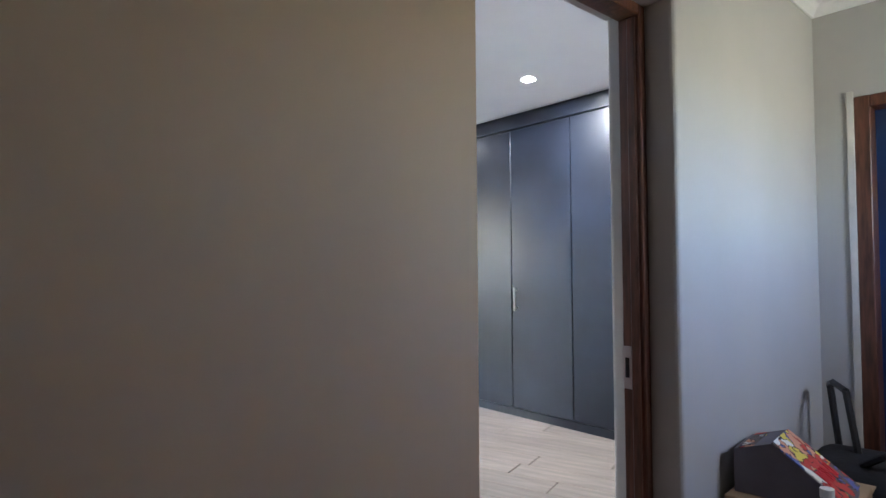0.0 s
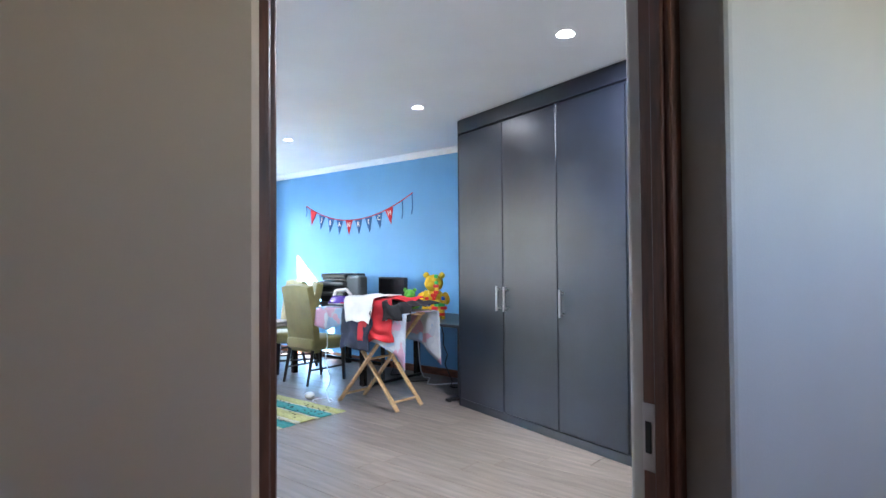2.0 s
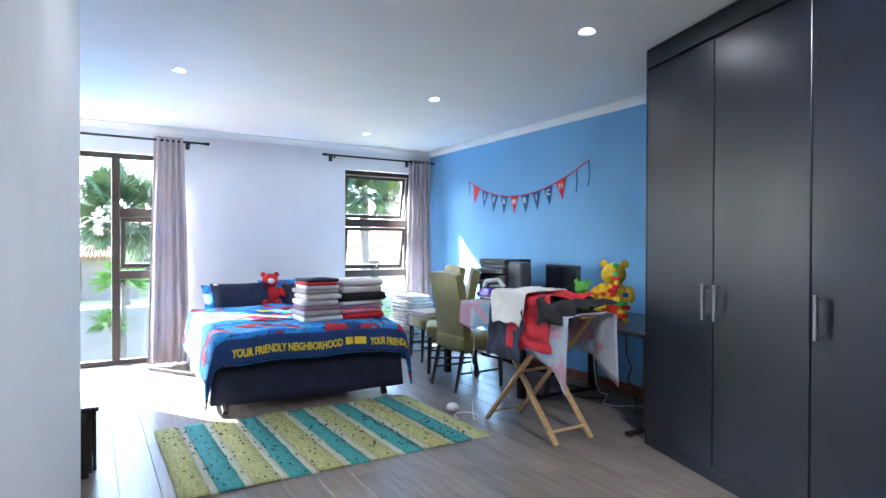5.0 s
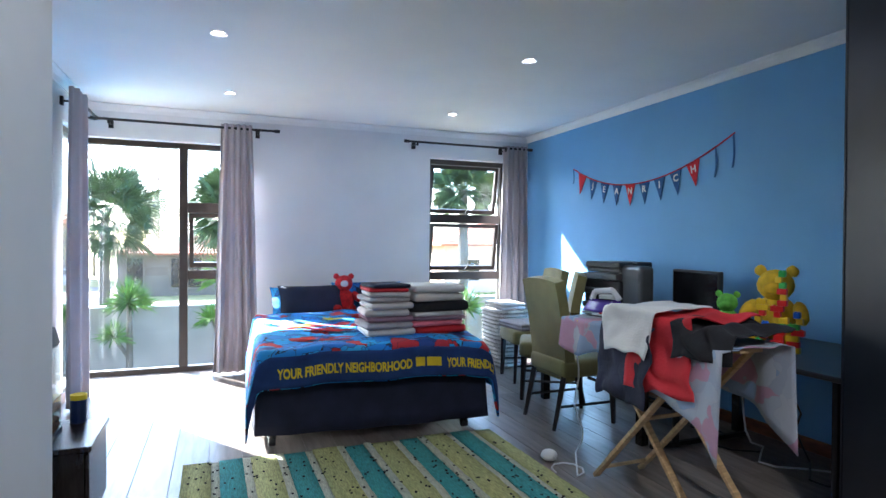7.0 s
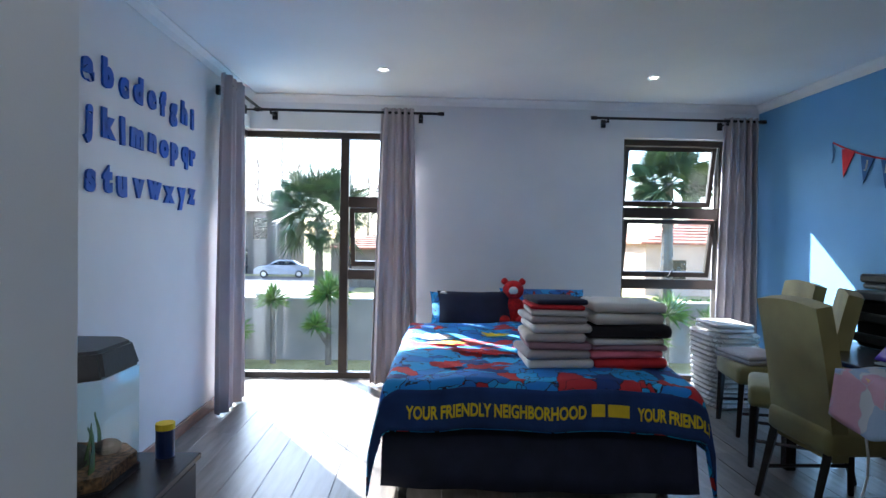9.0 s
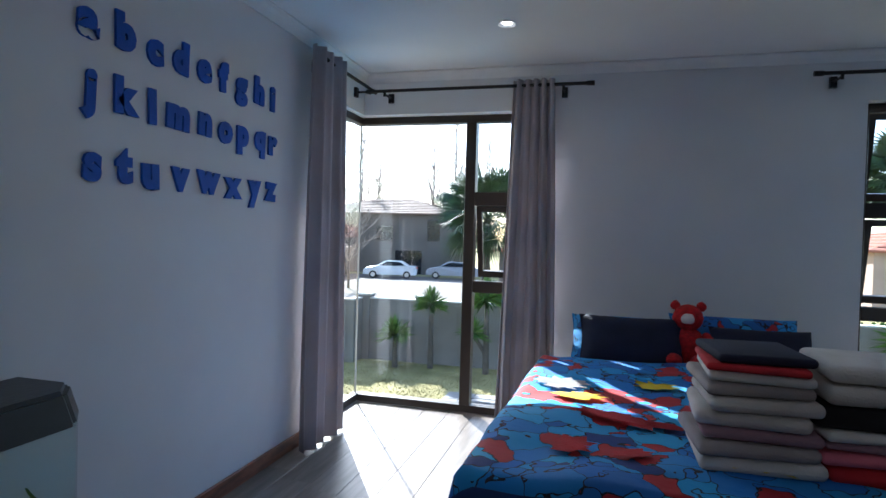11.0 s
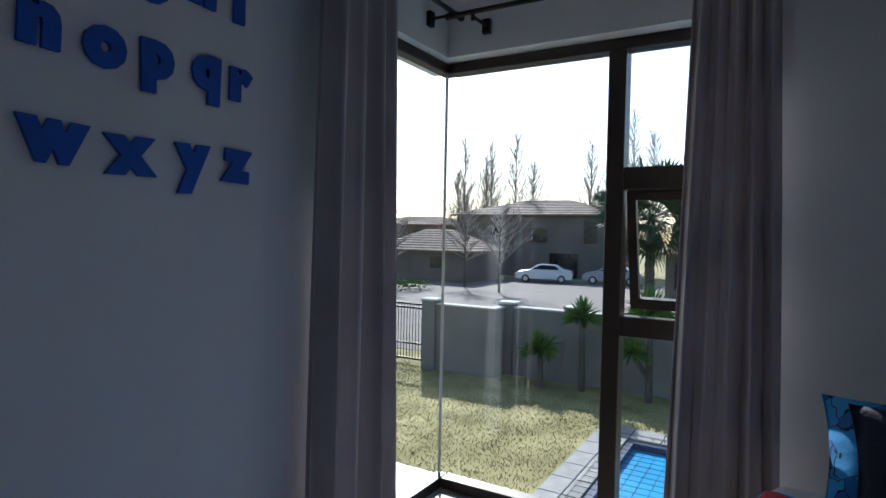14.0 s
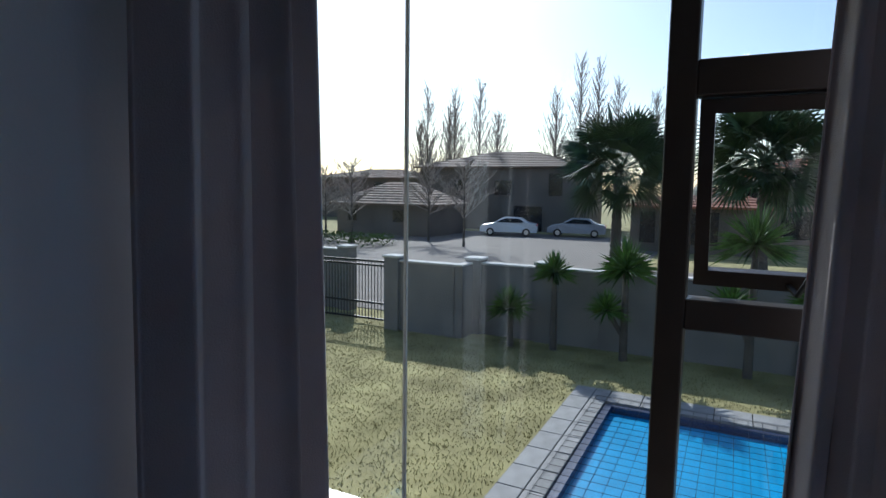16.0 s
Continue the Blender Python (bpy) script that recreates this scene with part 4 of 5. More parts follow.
def cover_fn(u, v):
    x = -0.66 + 1.20 * u
    s = (v - 0.5) * 2
    a = abs(s) * 0.52
    hang = max(0.0, a - 0.2)
    long = 0.55 + 0.95 * max(0.0, u - 0.55) / 0.45 + 0.12 * math.sin(u * 13)
    y = math.copysign(min(a, 0.2) + 0.05 * hang + 0.012 * math.sin(x * 26) * (hang > 0), s)
    return (x + 0.02 * math.sin(y * 30), y, IZ + 0.012 - hang * long + 0.004 * noise.noise((x * 8, y * 8, 0)))


COVER = cells_mat("faded_floral_cloth", [(0.36, 0.39, 0.45), (0.32, 0.35, 0.42), (0.40, 0.42, 0.46), (0.42, 0.24, 0.31), (0.24, 0.32, 0.46)], 7, outline=(0.34, 0.35, 0.4), width=0.01)
part("cover", sheet(50, 30, cover_fn, 0.004), COVER, iron, "pale faded cloth hanging over the board", smooth=True)
for sy in (-1, 1):
    y = sy * 0.155
    for (xa, xb) in ((0.36, -0.40), (-0.36, 0.40)):
        dy = 0.018 if xa > 0 else -0.018
        m = (Vector((xb, y + dy, IZ - 0.03)) - Vector((xa, y + dy, 0)))
        L = m.length
        part("leg", box(-0.019, 0.019, -0.011, 0.011, 0, L, 0.003), PINE, iron, at=Matrix.Translation((xa, y + dy, 0.012)) @ m.to_track_quat("Z", "Y").to_matrix().to_4x4())
for x, z in ((0.30, 0.08), (-0.30, 0.08), (0.0, 0.43)):
    part("stretcher", rod((x, -0.165, z), (x, 0.165, z), 0.011, seg=8), PINE, iron)


def drape(name, m, w, l0, l1, material, label, wob=0.02, seed=0, top=0.36):
    """A garment laid over the board and hanging down its near side."""
    def f(u, v):
        x = (u - 0.5) * w * (1 + 0.10 * math.sin(v * 5 + seed))
        s = v * (l0 + l1)
        if s < l0:
            y, z = 0.24 - s * 0.44 / l0 * 1.0, 0.018
            y = 0.22 - (s / l0) * 0.44
        else:
            y, z = -0.22 - 0.10 * (s - l0), 0.018 - (s - l0)
        n1 = noise.noise((x * 9 + seed, s * 7, seed))
        z += wob * (0.6 + n1) + (0.02 * math.sin(u * 12 + seed) if s > l0 else 0) * 0.3
        return (x + 0.02 * noise.noise((s * 8, seed, x * 5)), y - abs(wob * n1) * (1.2 if s > l0 else 0.2), z)
    o = thing(name, m, label, "clothes", "clothes on the ironing board")
    part("cloth", sheet(22, 34, f, 0.006), material, o, smooth=True)
    return o


drape("jeans", pose(-3.99, 4.11, IZ + 0.02, 0, 0, -6), 0.42, 0.42, 0.40, DENIM, "dark blue denim hanging over the ironing board", 0.035, 5)
drape("dark_garment", pose(-3.58, 4.13, IZ + 0.035, 0, 0, 12), 0.32, 0.42, 0.14, BLACKC, "black garment crumpled on the ironing board", 0.05, 7)
drape("red_shirt", pose(-3.80, 4.12, IZ + 0.065, 0, 0, 8), 0.38, 0.43, 0.36, RED, "bright red T-shirt hanging over the ironing board", 0.04, 2)
drape("white_shirt", pose(-3.96, 4.065, IZ + 0.105, 0, 0, 4), 0.30, 0.34, 0.22, WHITEC, "crumpled off-white shirt over the ironing board", 0.02, 11)
for k in range(5):
    hg = thing("clothes_hanger", pose(-4.30 + 0.05 * k, 4.08 + 0.02 * k, IZ + 0.03 + 0.012 * k, 0, 0, 10 + 9 * k), "thin plastic clothes hanger lying on the ironing board", "clothes hanger", "clothes hangers")
    hb = tube([(-0.2, -0.06, 0), (0, 0.05, 0.004), (0.2, -0.06, 0), (-0.2, -0.06, 0)], 0.005)
    tube([(0, 0.05, 0.004), (0, 0.09, 0.004), (0.025, 0.11, 0.004), (0.03, 0.085, 0.004)], 0.003, hb)
    part("frame", hb, (BLACKP, WHITEP, RED, NAVY, BLACKP)[k], hg)
ir = thing("steam_iron", pose(-4.52, 4.12, IZ + 0.028, 0, 0, 200), "purple and white steam iron standing on the board", "iron")
VIO = mat("violet_plastic", (0.09, 0.04, 0.35), 0.25)


def hull(u, v):
    a = u * 2 * math.pi
    lx = 0.14 * math.cos(a) * (1 - 0.25 * v)
    wy = 0.055 * math.sin(a) * (1 - 0.35 * v) * (1 - 0.55 * max(0, math.cos(a)))
    return (lx - 0.02 * v, wy, 0.01 + 0.075 * v)


part("soleplate", box(-0.13, 0.11, -0.05, 0.05, 0.0, 0.008, 0.003), STEEL, ir)
hb = sheet(24, 4, hull)
bmesh.ops.holes_fill(hb, edges=hb.edges[:])
part("housing", hb, VIO, ir, smooth=True)
part("grip", tube([(0.07, 0, 0.08), (0.05, 0, 0.13), (-0.07, 0, 0.145), (-0.12, 0, 0.09)], 0.017, seg=10), WHITEP, ir)

# ---- cables and socket ----
cord = thing("iron_cord", Matrix(), "thin white cord trailing from the iron to the floor", "cable")
cpts = [(-4.50 + 0.03 * math.sin(i * 0.9), 3.94 + 0.025 * math.cos(i * 1.3), IZ - i * 0.072) for i in range(12)]
cpts += [(-4.45 + 0.1 * math.cos(i * 0.7), 3.84 + 0.09 * math.sin(i * 0.7), 0.008) for i in range(8)]
part("wire", tube(cpts, 0.005, seg=5), WHITEP, cord)
plug = thing("adapter_plug", pose(-4.62, 3.82, 0.0), "white round plug lying on the laminate floor", "plug")
part("casing", ball((0, 0, 0.035), (0.05, 0.05, 0.035), None, 14), WHITEP, plug, smooth=True)
part("pin", rod((0.045, 0, 0.035), (0.075, 0, 0.035), 0.006), STEEL, plug)
rc = random.Random(12)
for k in range(4):
    cb = thing("power_cable", Matrix(), "tangled cable on the floor under the desk", "cable", "cables under the desk")
    x0, y0 = -5.0 + 0.4 * k, 5.2
    pp = [(x0 + 0.05 * k, 5.3, 0.70 - 0.0 * k)] + [(x0 + 0.03 * i + rc.uniform(-0.03, 0.03), 5.3 - 0.02 * i, 0.70 - 0.10 * i) for i in range(1, 7)]
    pp += [(x0 + 0.2 + 0.09 * i, 5.1 + 0.14 * math.sin(i * 1.1 + k), 0.01 + 0.008 * k) for i in range(7)]
    part("wire", tube(pp, 0.006, seg=5), WHITEP if k % 2 else BLACKP, cb)
so = thing("wall_socket", pose(-3.86, YB - 0.002, 0.36), "white double wall socket low on the blue wall", "socket")
part("plate", box(-0.06, 0.06, -0.012, 0, -0.05, 0.05, 0.004), WHITEP, so)
for x in (-0.03, 0.03):
    part("outlet", rod((x, -0.0125, 0), (x, -0.0145, 0), 0.018, seg=12), GREYP, so)

# ---- wicker basket and laundry by the window ----
bk = thing("wicker_basket", pose(-7.22, 4.86, 0), "white woven wicker laundry basket filled with folded laundry", "basket")
for k in range(15):
    z0 = 0.01 + k * 0.040
    s_ = 0.9 + 0.1 * k / 14
    w = bmesh.new()
    n = 36
    prev = None
    loop = []
    for i in range(n):
        a = 2 * math.pi * i / n
        cx, cy = math.copysign(abs(math.cos(a)) ** 0.4, math.cos(a)) * 0.24 * s_, math.copysign(abs(math.sin(a)) ** 0.4, math.sin(a)) * 0.19 * s_
        wv = 0.008 * (1 if (i + k) % 2 else -1)
        loop.append((cx * (1 + wv * 3), cy * (1 + wv * 3), z0 + 0.018))
    part("weave", tube(loop + loop[:1], 0.018, seg=4), WICKER, bk)
part("lining", box(-0.19, 0.19, -0.15, 0.15, 0.0, 0.585, 0.01), WICKER, bk)
folded(pose(-7.22, 4.86, 0.615), 0.40, 0.30, 0.06, WHITEC, "white laundry piled on the wicker basket", 2)
folded(pose(-6.57, 4.73, 0.492, 0, 0, 8), 0.38, 0.34, 0.07, GREYC, "pale grey cushion folded on the chair seat", 2)

# ---- cabinet, aquarium ----
cab = thing("low_cabinet", pose(-4.79, 1.13, 0), "low black wooden cabinet standing behind the wall corner", "cabinet")
part("body", box(-0.20, 0.24, -0.32, 0.27, 0.03, 0.375, 0.004), TABLE, cab)
part("top", box(-0.22, 0.25, -0.335, 0.30, 0.376, 0.402, 0.004), TABLE, cab)
part("plinth", box(-0.18, 0.22, -0.30, 0.25, 0, 0.03), BLACKP, cab)
part("door", box(-0.195, 0.235, 0.271, 0.289, 0.04, 0.365, 0.004), TABLE, cab)
aq = thing("aquarium", pose(-4.72, 1.11, 0.403), "small glass aquarium with a black hood, gravel and plants", "aquarium")


def hexbox(z0, z1, s=1.0):
    bm = bmesh.new()
    p = [(-0.21, -0.17), (-0.21, 0.05), (-0.12, 0.14), (0.14, 0.14), (0.21, 0.05), (0.21, -0.17)]
    lo = [bm.verts.new((a * s, b * s, z0)) for a, b in p]
    hi = [bm.verts.new((a * s, b * s, z1)) for a, b in p]
    bm.faces.new(lo[::-1])
    bm.faces.new(hi)
    for i in range(6):
        bm.faces.new((lo[i], lo[(i + 1) % 6], hi[(i + 1) % 6], hi[i]))
    return bm


part("base", hexbox(0, 0.02, 1.03), BLACKP, aq)
part("tank", hexbox(0.021, 0.41), glass_mat("aquarium_glass", (0.88, 0.95, 0.92)), aq, "clear glass tank")
part("gravel", hexbox(0.022, 0.07, 0.96), GRAVEL, aq, "orange-brown gravel")
hood = hexbox(0.411, 0.48, 1.03)
for v in hood.verts:
    if v.co.z > 0.45:
        v.co.x *= 0.86
        v.co.y *= 0.82
        v.co.z += 0.03
bmesh.ops.bevel(hood, geom=hood.edges[:], offset=0.012, segments=2, affect="EDGES")
part("hood", hood, BLACKP, aq)
ra = random.Random(5)
for k in range(7):
    x0, y0 = ra.uniform(-0.15, 0.15), ra.uniform(-0.12, 0.08)
    part("water_plant", sheet(2, 8, lambda u, v, x0=x0, y0=y0, k=k: (x0 + 0.03 * (u - 0.5) * (1 - v * 0.8) + 0.03 * math.sin(v * 4 + k), y0 + 0.02 * math.sin(v * 3 + k), 0.07 + 0.15 * v), 0.002), PLANT, aq)
part("rock", ball((0.06, -0.02, 0.10), (0.09, 0.06, 0.05)), BARK, aq)
part("rock", ball((-0.1, 0.03, 0.09), (0.05, 0.05, 0.03)), BARK, aq)
jar = thing("fish_food_jar", pose(-4.96, 1.30, 0.403), "dark blue fish food jar with a yellow lid", "jar")
part("jar", rod((0, 0, 0), (0, 0, 0.115), 0.037, seg=20), mat("dark_blue_label", (0.01, 0.025, 0.10), 0.35), jar)
part("lid", rod((0, 0, 0.115), (0, 0, 0.14), 0.038, seg=20), YELLOW, jar, "yellow screw lid")

# ---- corridor things ----
cb = thing("cardboard_box", E @ pose(0.19, 1.42, 0, 0, 0, 4), "brown cardboard box standing against the corridor wall", "box")
part("carton", box(-0.17, 0.2, -0.2, 0.22, 0, 0.46, 0.004), CARD, cb)
part("flap", box(-0.17, 0.2, 0.22, 0.30, 0.44, 0.446), CARD, cb)
mg = thing("printed_box", E @ pose(0.175, 1.40, 0.461, 0, 0, 6), "grey cardboard box with a colourful printed sloping lid", "box")
pb = bmesh.new()
pf = [(-0.14, 0), (0.2, 0), (0.2, 0.03), (-0.02, 0.19), (-0.14, 0.15)]
lo = [pb.verts.new((a, -0.12, b)) for a, b in pf]
hi = [pb.verts.new((a, 0.12, b)) for a, b in pf]
pb.faces.new(lo)
pb.faces.new(hi[::-1])
for i in range(5):
    pb.faces.new((lo[i], hi[i], hi[(i + 1) % 5], lo[(i + 1) % 5]))
bmesh.ops.recalc_face_normals(pb, faces=pb.faces[:])
part("carton", pb, mat("grey_violet_card", (0.16, 0.15, 0.19), 0.7), mg)
dx, dz = 0.22, -0.16
part("printed_lid", box(0, 0.272, -0.118, 0.118, 0.002, 0.005), BOXART, mg, "colourful magazine print", at=pose(-0.02, 0, 0.19, 0, 36, 0))
tl = text_bm("MINI", 0.075, 0.001, 0.003)
part("lettering", tl, RED, mg, at=pose(-0.02, 0, 0.19, 0, 36, 0) @ pose(0.20, -0.08, 0.0065, 0, 0, 90))
part("printed_edge", box(-0.13, -0.03, -0.118, 0.118, 0.0, 0.003), BOXART, mg, at=pose(0.0, 0, 0.19, 0, -16, 0))
bt = thing("small_bottle", E @ pose(0.34, 1.26, 0.461), "small dark bottle with a white cap on the carton", "bottle")
part("bottle", rod((0, 0, 0), (0, 0, 0.06), 0.025, seg=14), BLACKP, bt)
part("cap", rod((0, 0, 0.06), (0, 0, 0.09), 0.021, seg=14), WHITEP, bt)
bag = thing("trolley_bag", E @ pose(0.29, 2.0, 0) @ Matrix.Scale(0.95, 4), "black soft travel bag on wheels with its handle pulled up", "travel bag")
bb = box(-0.24, 0.42, -0.20, 0.24, 0.03, 0.50, 0.09, seg=4)
for v in bb.verts:
    v.co += Vector((noise.noise(v.co * 5), noise.noise(v.co * 5 + Vector((7, 0, 0))), noise.noise(v.co * 5 + Vector((0, 7, 0))))) * 0.035
part("body", bb, BLACKC, bag, smooth=True)
part("pull_handle", tube([(-0.16, 0.2, 0.45), (-0.20, 0.22, 0.76), (-0.17, 0.16, 0.78), (-0.10, 0.08, 0.76), (-0.05, 0.06, 0.47)], 0.016), BLACKP, bag)
part("strap", tube([(0.0, -0.12, 0.49), (0.08, -0.14, 0.55), (0.22, -0.12, 0.55), (0.30, -0.1, 0.49)], 0.014), BLACKC, bag)
for x in (-0.15, 0.3):
    part("wheel", rod((x, 0.2, 0.035), (x + 0.03, 0.2, 0.035), 0.035, seg=12), BLACKP, bag)

# ---- garden ----
G = -2.25
PX0, PX1, PY0, PY1 = -15.83, -9.6, 0.09, 3.2     # water
QX0, QX1, QY0, QY1 = -16.57, -9.0, -0.66, 3.95    # outer edge of the coping
bm = bmesh.new()
R = 600
for x0, x1, y0, y1 in ((-R, QX0, -R, R), (QX1, R, -R, R), (QX0, QX1, -R, QY0), (QX0, QX1, QY1, R)):
    bm.faces.new([bm.verts.new(p) for p in ((x0, y0, G), (x1, y0, G), (x1, y1, G), (x0, y1, G))])
setting("ground", bm, GRASS, "dry yellow-green winter lawn", "lawn")
bm = box(-8.11, 2.4, -4.5, 5.9, G - 0.3, -0.31)
setting("house_plinth", bm, RENDERW, "plastered lower wall of the house", "wall")
pool = thing("swimming_pool", pose(0, 0, 0), "bright blue swimming pool under a black safety net", "pool")
part("water", box(PX0, PX1, PY0, PY1, G - 0.6, G - 0.13), POOLT, pool)
for a in ((PX0 - 0.12, PX0, PY0 - 0.12, PY1 + 0.12), (PX1, PX1 + 0.12, PY0 - 0.12, PY1 + 0.12), (PX0, PX1, PY0 - 0.12, PY0), (PX0, PX1, PY1, PY1 + 0.12)):
    part("mosaic_edge", box(*a, G - 0.3, G - 0.02), POOLD, pool, "dark mosaic edge")
net = bmesh.new()
for k in range(34):
    x = PX0 - 0.3 + k * (PX1 - PX0 + 0.6) / 33
    rod((x, PY0 - 0.32, G + 0.03), (x, PY1 + 0.32, G + 0.03), 0.0035, seg=3, bm=net)
for k in range(20):
    y = PY0 - 0.3 + k * (PY1 - PY0 + 0.6) / 19
    rod((PX0 - 0.32, y, G + 0.03), (PX1 + 0.32, y, G + 0.03), 0.0035, seg=3, bm=net)
part("safety_net", net, BLACKC, pool, "black safety net stretched over the water")
cop = thing("pool_coping", pose(0, 0, 0), "grey rectangular paving slabs around the pool", "paving", kind="structure")
slab = {}


def slab_piece(x0, x1, y0, y1):
    key = (round(x1 - x0, 3), round(y1 - y0, 3))
    if key not in slab:
        o = part("slab", box(-key[0] / 2 + 0.006, key[0] / 2 - 0.006, -key[1] / 2 + 0.006, key[1] / 2 - 0.006, -0.3, 0.015, 0.008), COPE, cop)
        slab[key] = o.data
    else:
        o = new("slab", slab[key])
        o.parent = cop
    o.location = ((x0 + x1) / 2, (y0 + y1) / 2, G)


def run(a0, a1, n, fn):
    for i in range(n):
        fn(a0 + (a1 - a0) * i / n, a0 + (a1 - a0) * (i + 1) / n)


for c0, c1 in ((QY0, QY0 + 0.36), (QY0 + 0.36, PY0 - 0.12), (PY1 + 0.12, PY1 + 0.45), (PY1 + 0.45, QY1)):
    run(QX0, QX1, 13, lambda a, b: slab_piece(a, b, c0, c1))
for c0, c1 in ((QX0, QX0 + 0.35), (QX0 + 0.35, PX0 - 0.12), (PX1 + 0.12, QX1)):
    run(PY0 - 0.12, PY1 + 0.12, 6, lambda a, b: slab_piece(c0, c1, a, b))

# short dry grass blades on the lawn
ng = np.random.default_rng(6)
gx, gy = ng.uniform(-19, -8.6, 60000), ng.uniform(-9, 4.5, 60000)
keep = ~((gx > QX0 - 0.03) & (gx < QX1 + 0.03) & (gy > QY0 - 0.03) & (gy < QY1 + 0.03))
gx, gy = gx[keep], gy[keep]
ga, gl = ng.uniform(0, 6.28, gx.size), ng.uniform(0.02, 0.05, gx.size)
p0 = np.stack([gx - 0.008 * np.cos(ga), gy - 0.008 * np.sin(ga), np.full(gx.size, G)], 1)
p1 = np.stack([gx + 0.008 * np.cos(ga), gy + 0.008 * np.sin(ga), np.full(gx.size, G)], 1)
p2 = np.stack([gx + gl * 0.6 * np.sin(ga), gy + gl * 0.6 * np.cos(ga), G + gl], 1)
me = bpy.data.meshes.new("grass")
me.from_pydata(np.stack([p0, p1, p2], 1).reshape(-1, 3).tolist(), [], np.arange(gx.size * 3).reshape(-1, 3).tolist())
me.materials.append(GRASS)
tagged(new("grass", me), "short dry winter grass on the lawn", "grass", kind="stuff")

# boundary wall, pillars and gate
bw = thing("boundary_wall", Matrix(), "grey plastered garden wall with pale coping and square pillars", "garden wall", kind="structure")
for x0, x1, y0, y1 in ((-19.45, -19.22, -4.15, 16.0), (-18.75, -18.52, -5.9, -4.15), (-19.45, -18.52, -4.17, -3.95), (-20.2, -19.97, -18.0, -8.35)):
    part("wall_section", box(x0, x1, y0, y1, G - 0.1, -0.50), RENDERW, bw)
    part("coping", box(x0 - 0.03, x1 + 0.03, y0, y1, -0.50, -0.455, 0.01), CAP, bw)
for x, y in ((-18.63, -5.9), (-19.33, -3.95), (-20.0, -8.4), (-19.33, -2.15), (-19.33, 3.2), (-19.33, 8.0)):
    pl = part("pillar", box(x - 0.2, x + 0.2, y - 0.2, y + 0.2, G - 0.1, -0.40), RENDERW, bw)
    part("cap", box(x - 0.24, x + 0.24, y - 0.24, y + 0.24, -0.40, -0.34, 0.015), CAP, pl)
gate = thing("metal_gate", pose(-18.75, -6.2, G), "black metal bar gate in the garden wall", "gate")
for z0 in (0.12, 0.55, 1.55, 1.66):
    part("rail", box(-0.02, 0.02, -2.1, 0.0, z0, z0 + 0.05), BLACKM, gate)
for k in range(22):
    part("bar", rod((0, -2.08 + k * 0.099, 0.08), (0, -2.08 + k * 0.099, 1.72), 0.012, seg=5), BLACKM, gate)
setting("driveway", box(-52, -20.3, -26, -2.2, G - 0.05, G + 0.02), PAVE, "pale brick-paved drive and street", "road")
setting("street", box(-34, -27, -90, 90, G - 0.05, G + 0.028), PAVE, "pale paved street beyond the garden wall", "road")

# ---- plants ----


def blades(bm, c, n, length, width, rnd, up=0.35, droop=0.5, low=-0.35):
    """A rosette of pointed leaves."""
    c = Vector(c)
    for _ in range(n):
        a, e = rnd.uniform(0, 2 * math.pi), rnd.uniform(low, 1.45)
        d = Vector((math.cos(a) * math.cos(e), math.sin(a) * math.cos(e), math.sin(e)))
        side = d.cross(Vector((0, 0, 1)))
        side = side.normalized() if side.length > 0.01 else Vector((1, 0, 0))
        L = length * rnd.uniform(0.75, 1.1)
        p0, p1, p2 = c + d * 0.04, c + d * L * 0.55, c + d * L - Vector((0, 0, droop * L * 0.3 * math.cos(e)))
        v = [bm.verts.new(p) for p in (p0 - side * width * 0.4, p0 + side * width * 0.4, p1 + side * width * 0.5, p2, p1 - side * width * 0.5)]
        bm.faces.new(v)
    return bm


def yucca(x, y, h, r, heads=1, seed=0):
    rnd = random.Random(seed)
    t = thing("yucca_plant", pose(x, y, G), "spiky green yucca with sword leaves by the garden wall", "plant", "yuccas by the wall")
    part("trunk", rod((0, 0, -0.05), (0.05, 0, h), 0.09, 0.06, 8), BARK, t)
    part("crown", blades(bmesh.new(), (0.05, 0, h), 170, r, 0.05, rnd), PLANT, t)
    if heads > 1:
        part("branch", rod((0, 0, h * 0.25), (0.1, -0.35, h * 0.55), 0.06, 0.05, 7), BARK, t)
        part("side_crown", blades(bmesh.new(), (0.1, -0.35, h * 0.55), 110, r * 0.7, 0.045, rnd), PLANT, t)


for k, (x, y, h, r, n) in enumerate(((-18.7, -1.75, 1.75, 0.55, 1), (-18.6, -0.2, 1.95, 0.75, 2), (-18.6, 2.15, 2.6, 0.85, 2), (-18.6, 3.15, 1.55, 0.5, 1), (-18.5, -2.7, 0.9, 0.6, 1), (-18.6, 9.3, 1.5, 0.8, 2), (-18.7, 10.6, 1.2, 0.7, 1), (-18.7, 12.2, 1.6, 0.7, 1))):
    yucca(x, y, h, r, n, k)


